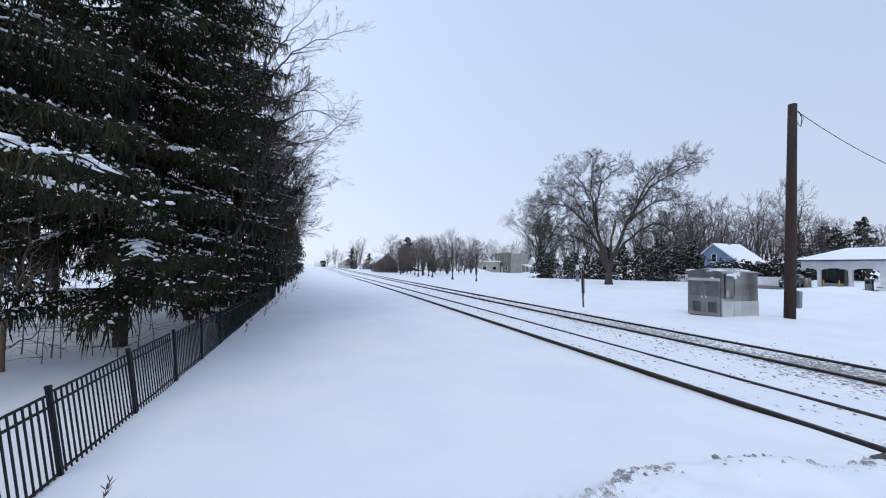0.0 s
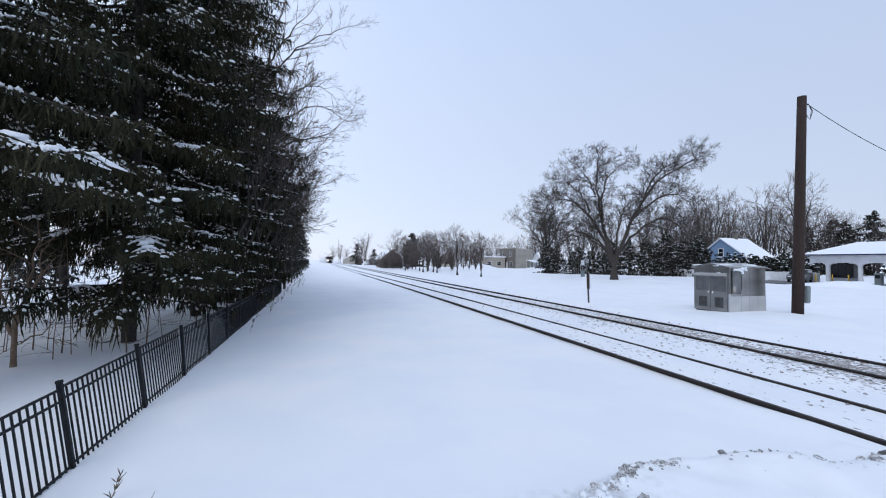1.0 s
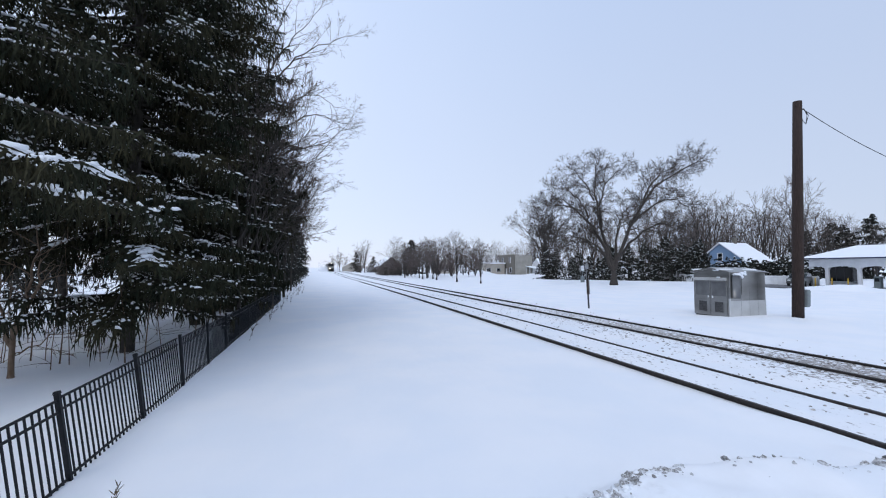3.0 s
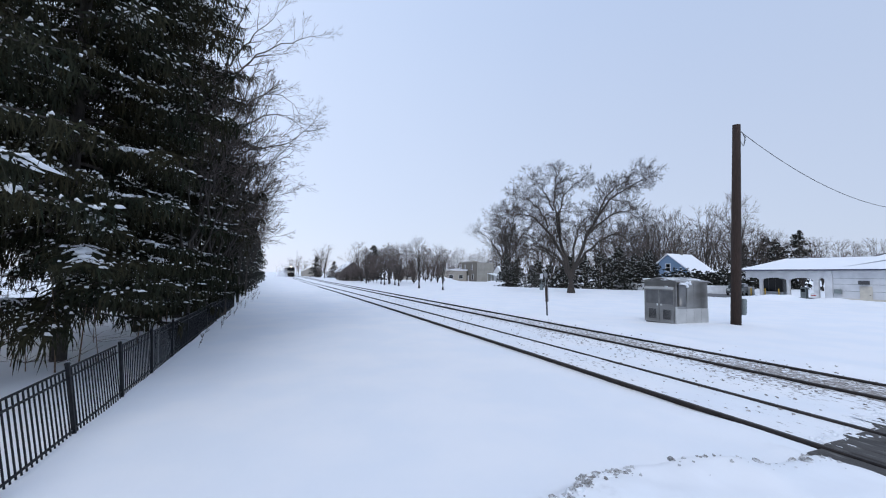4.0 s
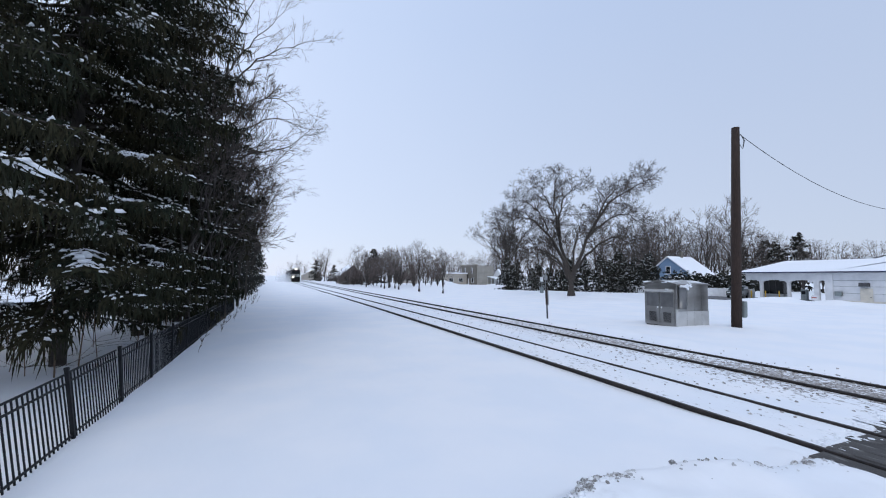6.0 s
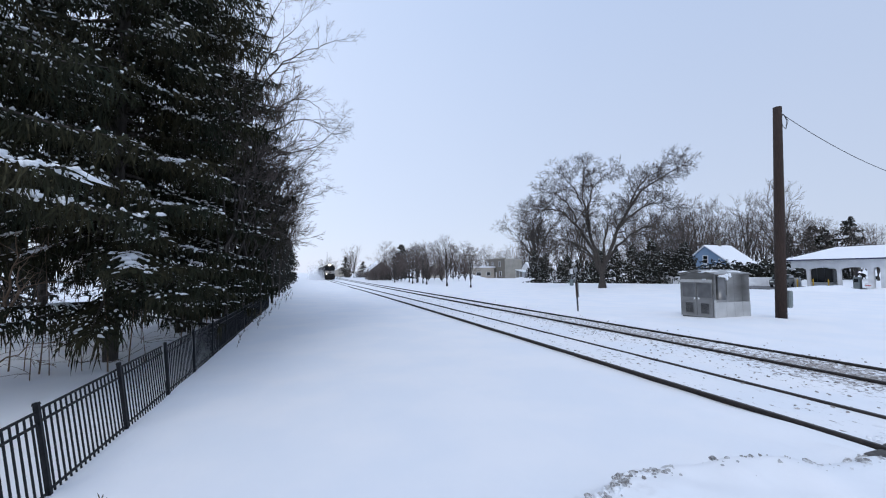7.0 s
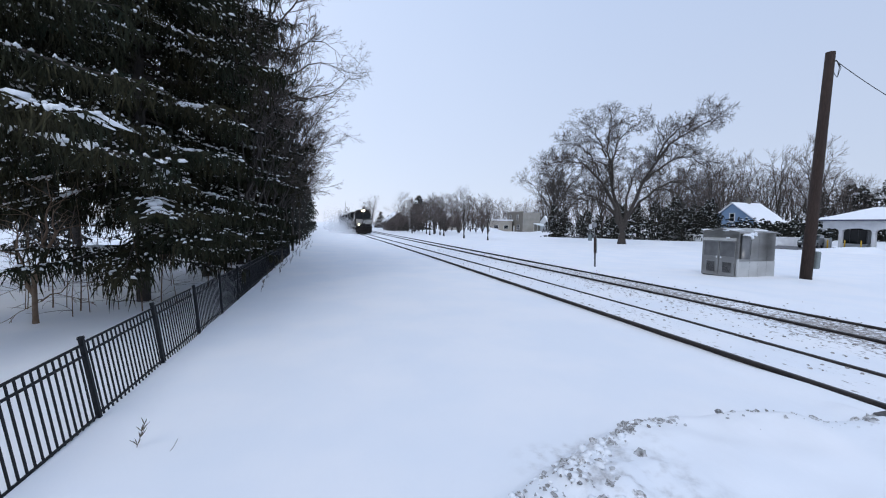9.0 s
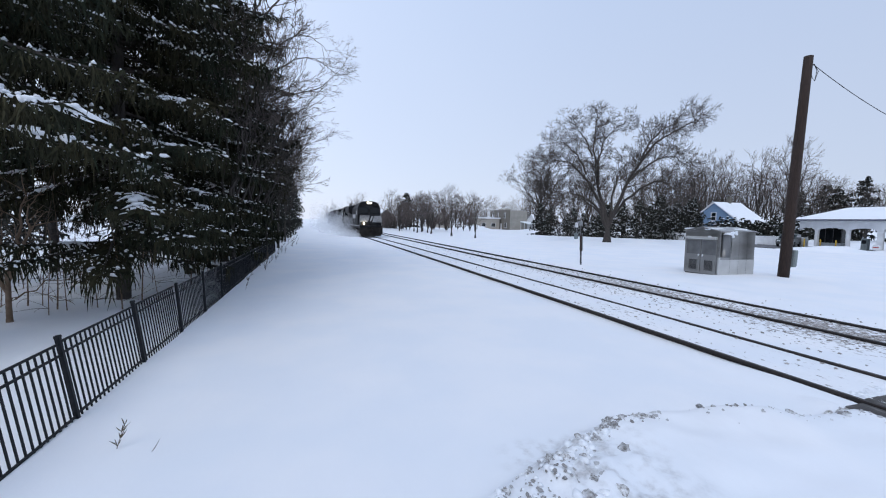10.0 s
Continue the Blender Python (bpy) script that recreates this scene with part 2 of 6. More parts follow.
# ---- mesh helpers ----
class Geo:
    """Collects vertices and faces of one part."""

    def __init__(self):
        self.v, self.f = [], []

    def add(self, verts, faces):
        k = len(self.v)
        self.v.extend(tuple(p) for p in verts)
        self.f.extend(tuple(i + k for i in q) for q in faces)
        return self

    def box(self, x0, x1, y0, y1, z0, z1, m=None):
        p = [(x, y, z) for z in (z0, z1) for y in (y0, y1) for x in (x0, x1)]
        if m is not None:
            p = [tuple(m @ Vector(q)) for q in p]
        return self.add(p, [(0, 2, 3, 1), (4, 5, 7, 6), (0, 1, 5, 4), (2, 6, 7, 3), (0, 4, 6, 2), (1, 3, 7, 5)])

    def bbox(self, x0, x1, y0, y1, z0, z1, c=0.02):
        """A box with all its edges cut at c."""
        v, f = [], []
        bm = bmesh.new()
        bmesh.ops.create_cube(bm, size=1)
        for p in bm.verts:
            p.co = ((x0 + x1) / 2 + p.co.x * (x1 - x0), (y0 + y1) / 2 + p.co.y * (y1 - y0), (z0 + z1) / 2 + p.co.z * (z1 - z0))
        bmesh.ops.bevel(bm, geom=bm.edges[:], offset=c, segments=1, affect="EDGES", profile=0.5)
        bm.verts.index_update()
        v = [tuple(p.co) for p in bm.verts]
        f = [tuple(p.index for p in q.verts) for q in bm.faces]
        bm.free()
        return self.add(v, f)

    def prism(self, outline, a, c, axis="y"):
        """An outline of (u, w) pairs drawn out from a to c along an axis; w is z for x and y."""
        put = {"y": lambda u, w, d: (u, d, w), "x": lambda u, w, d: (d, u, w), "z": lambda u, w, d: (u, w, d)}[axis]
        n = len(outline)
        vs = [put(u, w, d) for d in (a, c) for u, w in outline]
        fs = [tuple(range(n)), tuple(reversed(range(n, 2 * n)))] + [(i, (i + 1) % n, n + (i + 1) % n, n + i) for i in range(n)]
        return self.add(vs, fs)

    def tube(self, path, radii, sides=6, cap=True):
        path = [Vector(p) for p in path]
        n = len(path)
        vs, fs = [], []
        ref = Vector((0.31, 0.87, 0.38))
        for i, p in enumerate(path):
            d = (path[min(i + 1, n - 1)] - path[max(i - 1, 0)])
            d = d.normalized() if d.length > 1e-9 else Vector((0, 0, 1))
            a = d.cross(ref)
            a = a.normalized() if a.length > 1e-3 else d.orthogonal().normalized()
            e = d.cross(a)
            r = radii[i]
            for k in range(sides):
                w = 2 * math.pi * k / sides
                vs.append(p + a * (r * math.cos(w)) + e * (r * math.sin(w)))
        for i in range(n - 1):
            for k in range(sides):
                k2 = (k + 1) % sides
                fs.append((i * sides + k, i * sides + k2, (i + 1) * sides + k2, (i + 1) * sides + k))
        if cap:
            fs.append(tuple(reversed(range(sides))))
            fs.append(tuple(range((n - 1) * sides, n * sides)))
        return self.add(vs, fs)

    def whip(self, path, radii):
        """A thin three-sided shoot that ends in a point."""
        n = len(path)
        ref = Vector((0.31, 0.87, 0.38))
        vs, fs = [], []
        for i in range(n - 1):
            d = (path[i + 1] - path[i]).normalized()
            a = d.cross(ref).normalized()
            e = d.cross(a)
            r = radii[i]
            vs += [path[i] + a * r, path[i] - a * (0.5 * r) + e * (0.87 * r), path[i] - a * (0.5 * r) - e * (0.87 * r)]
        vs.append(path[-1])
        for i in range(n - 2):
            for k in range(3):
                k2 = (k + 1) % 3
                fs.append((3 * i + k, 3 * i + k2, 3 * i + 3 + k2, 3 * i + 3 + k))
        b = 3 * (n - 2)
        fs += [(b + k, b + (k + 1) % 3, 3 * (n - 1)) for k in range(3)]
        return self.add(vs, fs)

    def cyl(self, a, c, r, sides=16, r2=None):
        return self.tube([a, c], [r, r if r2 is None else r2], sides)

    def blob(self, c, size, rough=0.25, rnd=None, n=1):
        """An uneven lump."""
        rnd = rnd or random
        t = (1 + 5 ** 0.5) / 2
        base = [(-1, t, 0), (1, t, 0), (-1, -t, 0), (1, -t, 0), (0, -1, t), (0, 1, t), (0, -1, -t), (0, 1, -t), (t, 0, -1), (t, 0, 1), (-t, 0, -1), (-t, 0, 1)]
        fs = [(0, 11, 5), (0, 5, 1), (0, 1, 7), (0, 7, 10), (0, 10, 11), (1, 5, 9), (5, 11, 4), (11, 10, 2), (10, 7, 6), (7, 1, 8),
              (3, 9, 4), (3, 4, 2), (3, 2, 6), (3, 6, 8), (3, 8, 9), (4, 9, 5), (2, 4, 11), (6, 2, 10), (8, 6, 7), (9, 8, 1)]
        vs = []
        for p in base:
            q = Vector(p).normalized() * (1 + rnd.uniform(-rough, rough))
            vs.append((c[0] + q.x * size[0], c[1] + q.y * size[1], c[2] + q.z * size[2]))
        return self.add(vs, fs)

    def mesh(self, name, material, smooth=False):
        me = bpy.data.meshes.new(name)
        me.from_pydata(self.v, [], self.f)
        if material:
            me.materials.append(material)
        if smooth:
            me.polygons.foreach_set("use_smooth", [True] * len(me.polygons))
        me.update()
        return me


def part(name, geo, material, parent, label="", smooth=False, kind="", at=None):
    """One mesh object under a thing or under a part."""
    ob = new(name, geo.mesh(name, material, smooth))
    ob.parent = parent
    if at is not None:
        ob.matrix_basis = at
    return tagged(ob, label, kind=kind)


def thing(name, label, category, m, group="", kind=""):
    """An Empty at a thing's base, to carry its parts."""
    ob = new(name)
    ob.empty_display_size = 0.2
    ob.matrix_basis = m
    return tagged(ob, label, category, group, kind)


def single(name, geo, material, label, category="", m=None, group="", kind="", smooth=False):
    """A thing that is one mesh."""
    ob = new(name, geo.mesh(name, material, smooth))
    if m is not None:
        ob.matrix_basis = m
    return tagged(ob, label, category, group, kind)


def share(name, mesh, parent, m, label="", kind=""):
    """A piece of its own on a shared mesh."""
    ob = new(name, mesh)
    ob.parent = parent
    ob.matrix_basis = m
    return tagged(ob, label, kind=kind)


# ---- ground: one sheet of snow to the horizon ----
CREST = [(0.4, 2.0), (1.36, 2.65), (1.85, 2.9), (2.55, 3.2), (3.25, 3.45), (3.75, 3.42), (4.7, 3.37), (5.35, 2.95), (6.1, 2.85), (6.6, 2.5)]
DRIFTS = [(40.5, 41.5, 3.2, 2.0, 0.55), (31.5, 33.0, 6.0, 2.2, 0.12), (52.5, 28.0, 1.6, 3.4, 0.75), (54.5, 21.5, 1.3, 4.5, 0.45), (56.0, 24.0, 1.0, 2.0, 0.4),
          (42.0, 13.0, 2.5, 3.0, 0.25), (60.0, 104.0, 5.0, 3.0, 1.0), (49.0, 119.0, 5.0, 4.0, 1.6), (36.0, 48.0, 2.5, 2.5, 0.3), (19.5, 13.2, 2.2, 1.6, 0.12), (13.9, 16.0, 0.5, 30.0, 0.10)]


def smooth01(a, c, x):
    u = min(1.0, max(0.0, (x - a) / (c - a)))
    return u * u * (3 - 2 * u)


def crest_y(x):
    for (xa, ya), (xb, yb) in zip(CREST, CREST[1:]):
        if xa <= x <= xb:
            return ya + (yb - ya) * (x - xa) / (xb - xa)
    return CREST[0][1] if x < CREST[0][0] else CREST[-1][1]


def crossing_end(x):
    """Where snow closes over the crossing, a little farther out across the tracks."""
    return min(3.57, 3.1 + 0.13 * max(0.0, x - 6.36))


def ground_z(x, y):
    r = math.hypot(x, y)
    z = 0.0
    if r < 160:
        z += 0.05 * (noise.noise((x * 0.16, y * 0.09, 3.1)) - 0.1) * (1 if r < 60 else 2)
        z += 0.012 * noise.noise((x * 0.9, y * 0.5, 7.7))
    bed = smooth01(6.0, 6.9, x) * (1 - smooth01(13.2, 14.2, x))
    z = z * (1 - 0.8 * bed) - 0.040 * bed + (0.076 - 0.05 * smooth01(10, 34, y)) * smooth01(6.93, 7.05, x) * (1 - smooth01(13.0, 15.0, x)) + 0.012 * bed * noise.noise((x * 2.2, y * 1.1, 4.0))
    z -= 0.03 * smooth01(10.3, 10.8, x) * bed
    z += 0.085 * smooth01(6.1, 6.7, x) * (1 - smooth01(6.86, 6.93, x)) * smooth01(2.9, 3.2, y) * (1 - smooth01(3.4, 6.5, y))
    if -9 < y < 3.6:
        z += 0.06 * smooth01(6.0, 6.35, x) * (1 - smooth01(6.43, 6.47, x)) * (1 - smooth01(3.3, 3.6, y))
        z -= 0.14 * smooth01(6.40, 6.5, x) * (1 - smooth01(12.75, 12.9, x)) * (1 - smooth01(crossing_end(x) - 0.2, crossing_end(x) - 0.05, y))
    if 0.0 < x < 7.0 and -3 < y < 5:
        d = crest_y(x) - y
        side = smooth01(0.6, 1.5, x) * (1 - smooth01(6.1, 6.5, x))
        rise = smooth01(-0.30 - 0.12 * noise.noise((x * 3, 1.1, 0)), 0.06, d) * (1 - 0.55 * smooth01(0.3, 2.6, d))
        z += side * rise * (0.21 + 0.07 * noise.noise((x * 2.1, y * 2.1, 5.0)) + (0.11 * (1 - smooth01(2.2, 3.4, x)) + 0.015) * (abs(noise.noise((x * 3.4, y * 4.2, 2.0))) - 0.15) + 0.03 * (1 - smooth01(2.4, 3.2, x)) * noise.noise((x * 11, y * 11, 2.0)))
    for cx, cy, sx, sy, h in DRIFTS:
        e = ((x - cx) / sx) ** 2 + ((y - cy) / sy) ** 2
        if e < 6:
            z += h * math.exp(-e) * (1 + 0.35 * noise.noise((x * 0.7, y * 0.7, 9.0)))
    if x < -3.4:
        z += -0.10 * smooth01(-3.4, -6.0, x) if x > -6 else -0.10
    # a soft lip of drifted snow along the fence
    z += 0.06 * math.exp(-((x + 2.35) / 0.5) ** 2) * (0.5 + 0.8 * noise.noise((1.3, y * 0.8, 0.5))) if y < 60 else 0
    return z


def graded(stops):
    out = []
    for (a, c, step) in stops:
        n = max(1, round((c - a) / step))
        out += [a + (c - a) * i / n for i in range(n)]
    return out + [stops[-1][1]]


def build_ground():
    xs = graded([(-2500, -500, 500), (-500, -100, 80), (-100, -20, 8), (-20, -8, 0.8), (-8, 0.4, 0.22), (0.4, 6.9, 0.075), (6.9, 13.2, 0.09), (13.2, 14.5, 0.2), (14.5, 24, 0.5), (24, 66, 1.0), (66, 160, 5), (160, 600, 60), (600, 2500, 500)])
    ys = graded([(-2500, -500, 500), (-500, -60, 60), (-60, -10, 5), (-10, 0, 0.6), (0, 1.5, 0.15), (1.5, 4.2, 0.075), (4.2, 14, 0.2), (14, 30, 0.5), (30, 66, 1.0), (66, 180, 4), (180, 600, 40), (600, 2500, 400)])
    nx = len(xs)
    g = Geo()
    g.v = [(x, y, ground_z(x, y)) for y in ys for x in xs]
    g.f = [(j * nx + i, j * nx + i + 1, (j + 1) * nx + i + 1, (j + 1) * nx + i) for j in range(len(ys) - 1) for i in range(nx - 1)]
    return single("ground", g, M_GROUND, "wind-smoothed white snow covering flat open ground", "snow", kind="structure", smooth=True)


build_ground()


# ---- railway ----
RAILS = (6.95, 8.385, 10.95, 12.385)
CROSS_Y = (-9.0, 3.45)


def track_shift(y):
    """How far the line bends away from its straight run, y metres out."""
    return -1.45 * smooth01(15, 125, y) - 0.5 * smooth01(150, 350, y)


def rail_outline(x):
    # head wider than a real rail: takes in the shadow gap beside it
    half = [(0.07, -0.11), (0.07, -0.095), (0.014, -0.08), (0.014, 0.02), (0.046, 0.03), (0.046, 0.055), (0.036, 0.065)]
    return [(x + u, w) for u, w in half] + [(x - u, w) for u, w in reversed(half)]


def build_tracks():
    for n, (a, c) in enumerate(((0, 1), (2, 3))):
        tr = thing("railway_track", "rusty steel railway track running straight through packed snow", "railway track", pose(0, 0, 0), "parallel tracks", "structure")
        for k in (a, c):
            share_of = 1.0 if n == 0 else 0.35
            g, h = Geo(), Geo()
            stations = [-60, 0, 10, 20, 28, 36, 44, 52, 60, 70, 80, 90, 100, 110, 120, 150, 180, 220, 260, 300, 350, 420]
            for y0, y1 in zip(stations, stations[1:]):
                d0, d1 = share_of * track_shift(y0), share_of * track_shift(y1)
                for geo, line in ((g, rail_outline(RAILS[k])), (h, [(RAILS[k] - 0.026, 0.064), (RAILS[k] + 0.026, 0.064), (RAILS[k] + 0.026, 0.069), (RAILS[k] - 0.026, 0.069)])):
                    m = len(line)
                    geo.add([(u + d0, y0, w) for u, w in line] + [(u + d1, y1, w) for u, w in line], [(i, (i + 1) % m, m + (i + 1) % m, m + i) for i in range(m)])
            r = part("rail", g, M_RAIL, tr, "dark rusty steel rail")
            part("rail_head", h, M_RAILTOP, r, "bright worn running surface")


def build_crossing():
    cr = thing("level_crossing", "dark timber road crossing swept partly clear of snow", "crossing", pose(0, 0, -0.045), kind="structure")
    rnd = random.Random(5)
    part("road_surface", Geo().box(6.42, 12.9, CROSS_Y[0], 2.8, -0.15, 0.06), M_ASPHALT, cr, "wet dark asphalt under the timbers")
    meshes = {}
    bands = [(6.5, 6.86, 1), (7.06, 8.29, 4), (8.5, 10.84, 8), (11.06, 12.28, 4), (12.5, 12.86, 1)]
    for x0, x1, n in bands:
        w = (x1 - x0) / n
        for i in range(n):
            for y0, y1 in ((CROSS_Y[0], -3.0), (-3.0, CROSS_Y[1])):
                key = (round(w, 3), y0)
                if key not in meshes:
                    meshes[key] = Geo().bbox(0.006, w - 0.006, y0 + 0.01, y1 - 0.01, -0.05, 0.098, 0.012).mesh("timber", M_TIMBER)
                off = crossing_end(x0 + w * i) - CROSS_Y[1] + rnd.uniform(-0.08, 0.08) if y1 > 0 else 0
                share("timber", meshes[key], cr, pose(x0 + w * i, off, rnd.uniform(-0.008, 0.006)))
    g = Geo()
    for i in range(26):
        x, y = rnd.uniform(6.6, 12.8), rnd.uniform(-1.0, 3.4)
        if min(abs(x - r) for r in RAILS) > 0.16:
            g.blob((x, y, 0.1), (rnd.uniform(0.02, 0.07), rnd.uniform(0.1, 0.6), 0.008), 0.4, rnd)
    for i in range(260):
        x = rnd.uniform(7.0, 12.9)
        if min(abs(x - r) for r in RAILS) > 0.12:
            g.blob((x, crossing_end(x) + rnd.gauss(0.0, 0.1), 0.07), (rnd.uniform(0.02, 0.07), rnd.uniform(0.03, 0.10), 0.035), 0.35, rnd)
    part("snow_patch", g, M_SNOW, cr, "thin ragged patches of packed snow", smooth=True, kind="stuff")


def build_ballast():
    rnd = random.Random(11)
    g = Geo()
    for i in range(1700):
        y = 2.0 + 40 * rnd.random() ** 1.6
        x = rnd.choice((rnd.gauss(11.7, 0.55), rnd.gauss(11.7, 0.9), rnd.gauss(10.2, 1.0), rnd.uniform(7.0, 13.5)))
        if min(abs(x - r) for r in RAILS) < 0.09 or x < 6.7 or x > 14.2 or (y < 3.8):
            continue
        s = rnd.uniform(0.010, 0.030)
        g.blob((x, y, ground_z(x, y) + s * 0.3), (s, s * rnd.uniform(0.8, 1.4), s * 0.7), 0.3, rnd)
    single("ballast", g, M_STONE, "loose dark ballast stones poking through snow by the track", "gravel", kind="stuff")


def build_clods():
    rnd = random.Random(21)
    small = Geo()
    meshes = []
    for k in range(5):
        bm = bmesh.new()
        bmesh.ops.create_icosphere(bm, subdivisions=2, radius=1)
        for v in bm.verts:
            v.co *= 1 + 0.75 * noise.noise(v.co * 1.2 + Vector((7.0 * k, 0, 0))) + 0.16 * noise.noise(v.co * 3.1 + Vector((0, 5.0 * k, 0)))
            v.co.z *= 0.75
        me = bpy.data.meshes.new("snow_clod")
        bm.to_mesh(me)
        bm.free()
        me.materials.append(M_CLOD)
        meshes.append(me)
    spots = []
    for i in range(74):
        x = 1.25 + 2.3 * rnd.random() ** 1.3 if i < 64 else rnd.uniform(4.4, 6.4)
        y = crest_y(x) + rnd.gauss(-0.04, 0.07) - (0.45 * rnd.random() ** 2 if x < 2.2 else 0)
        spots.append((x, y, rnd.choice((0.016, 0.02, 0.026, 0.034, 0.045))))
    spots += [(2.77, 2.89, 0.075), (3.46, 3.37, 0.045), (2.0, 2.42, 0.06), (2.3, 2.40, 0.05), (1.62, 2.3, 0.07), (1.85, 2.15, 0.08), (4.35, 3.4, 0.05), (5.5, 3.2, 0.055), (6.2, 3.0, 0.08)]
    for x, y, s in spots:
        ob = new("snow_clod", meshes[rnd.randrange(5)])
        ob.matrix_basis = pose(x, y, ground_z(x, y) - s * 0.1, rnd.uniform(-30, 30), rnd.uniform(-30, 30), rnd.uniform(0, 360)) @ Matrix.Diagonal((s, s, s, 1))
        tagged(ob, "grey-brown lump of dirty snow on the ploughed ridge", "snow clod", "clods on the ridge")
    for i in range(420):
        if i < 330:
            x = 1.1 + 2.6 * rnd.random() ** 1.2
            y = crest_y(x) + rnd.gauss(-0.03, 0.08) - (0.5 * rnd.random() ** 2 if x < 2.4 else 0)
        else:
            x = rnd.uniform(4.2, 7.2)
            y = min(3.5, crest_y(x)) + rnd.gauss(0.0, 0.16)
        s = rnd.choice((0.005, 0.007, 0.009, 0.012, 0.018))
        small.blob((x, y, ground_z(x, y) + s * 0.2), (s * 1.3, s * 1.5, s * 0.8), 0.45, rnd)
    lumps = Geo()
    for i in range(150):
        x = 1.15 + 2.2 * rnd.random() ** 1.3
        y = crest_y(x) + rnd.gauss(-0.06, 0.09) - (0.6 * rnd.random() ** 1.6 if x < 2.3 else 0)
        s = rnd.choice((0.014, 0.02, 0.028, 0.04))
        lumps.blob((x, y, ground_z(x, y)), (s * rnd.uniform(0.8, 1.5), s * rnd.uniform(0.8, 1.5), s * 0.8), 0.4, rnd)
    single("snow_lumps", lumps, M_SNOW, "broken white snow lumps heaped along the ploughed ridge", "snow lumps", kind="stuff", smooth=True)
    single("snow_crumbs", small, M_CLOD, "small dirty snow crumbs along the ploughed ridge", "snow crumbs", kind="stuff")


# ---- fence ----
FENCE_X, FENCE_STEP, FENCE_Y0 = -2.52, 1.85, 3.52
LEAN = (9.0, 9.0, 8.0, 5.0, 3.0, 1.0, 0.0)  # degrees by which snow has pushed the panels over


def build_fence():
    post = Geo().bbox(-0.024, 0.024, -0.024, 0.024, -0.25, 0.98, 0.004)
    post.add([(-0.028, -0.028, 0.975), (0.028, -0.028, 0.975), (0.028, 0.028, 0.975), (-0.028, 0.028, 0.975), (-0.023, -0.023, 1.003), (0.023, -0.023, 1.003), (0.023, 0.023, 1.003), (-0.023, 0.023, 1.003)],
             [(0, 3, 2, 1), (4, 5, 6, 7), (0, 1, 5, 4), (1, 2, 6, 5), (2, 3, 7, 6), (3, 0, 4, 7)])
    post_mesh = post.mesh("post", M_FENCE)
    picket_mesh = Geo().box(-0.008, 0.008, -0.008, 0.008, -0.15, 0.935).mesh("picket", M_FENCE)
    rail_mesh = Geo().bbox(-0.0125, 0.0125, 0.03, FENCE_STEP - 0.03, -0.0125, 0.0125, 0.003).mesh("fence_rail", M_FENCE)
    first = None
    for k in range(14):
        y = FENCE_Y0 + FENCE_STEP * k
        z = ground_z(FENCE_X, y) * 0.5 - (0.06, 0.03, 0.01)[min(k, 2)]
        panel = thing("fence_panel", "black powder-coated steel picket fence panel in snow", "fence", pose(FENCE_X, y, z, 0, -LEAN[min(k, len(LEAN) - 1)], 0), "panels of the fence")
        share("post", post_mesh, panel, pose(0, 0, 0))
        for h in (0.925, 0.80, 0.085):
            share("fence_rail", rail_mesh, panel, pose(0, 0, h))
        n = 17
        for i in range(n):
            share("picket", picket_mesh, panel, pose(0, FENCE_STEP * (i + 1) / (n + 1), 0))


# ---- bare trees ----
def wander(rnd, p, d, length, n, bend, rise):
    path = [p.copy()]
    for i in range(n):
        d = (d + Vector((rnd.gauss(0, bend), rnd.gauss(0, bend), rnd.gauss(0, bend) + rise))).normalized()
        p = p + d * (length / n)
        path.append(p.copy())
    return path, d


def branch_out(rnd, wood, twigs, path, r0, level, cfg):
    """Grows side branches from a limb, level by level."""
    n = len(path)
    length = sum((path[i + 1] - path[i]).length for i in range(n - 1))
    spec = cfg["levels"][level]
    count, ratio, spread, bend, rise = spec
    for k in range(count):
        f0 = 0.22 if level else cfg["first"]
        s = f0 + (1.0 - f0) * (k + rnd.random()) / count * 0.99
        s = min(s, 0.999)
        i = min(int(s * (n - 1)), n - 2)
        f = s * (n - 1) - i
        p = path[i].lerp(path[i + 1], f)
        d = (path[i + 1] - path[i]).normalized()
        side = d.orthogonal().normalized()
        side.rotate(Matrix.Rotation(rnd.uniform(0, 2 * math.pi), 3, d))
        a = math.radians(rnd.gauss(spread, 9))
        nd = (d * math.cos(a) + side * math.sin(a)).normalized()
        ln = length * ratio * rnd.uniform(0.7, 1.2) * (1.12 - 0.55 * s)
        r = max(cfg["rmin"], r0 * (1 - 0.6 * s) * 0.46)
        last = level == len(cfg["levels"]) - 1
        sub, _ = wander(rnd, p, nd, ln, (cfg["segs"] if last else cfg["segs"] + (1 if cfg["segs"] == 1 else 2)), bend, rise)
        m = len(sub)
        radii = [max(cfg["rmin"] * (0.75 if q == m - 1 else 1), r * (1 - 0.75 * q / (m - 1))) for q in range(m)]
        if last:
            twigs.whip(sub, radii)
        else:
            (twigs if level >= cfg["twig_level"] else wood).tube(sub, radii, 3 if level >= cfg["twig_level"] else 5, cap=False)
        if not last:
            branch_out(rnd, wood, twigs, sub, r, level + 1, cfg)


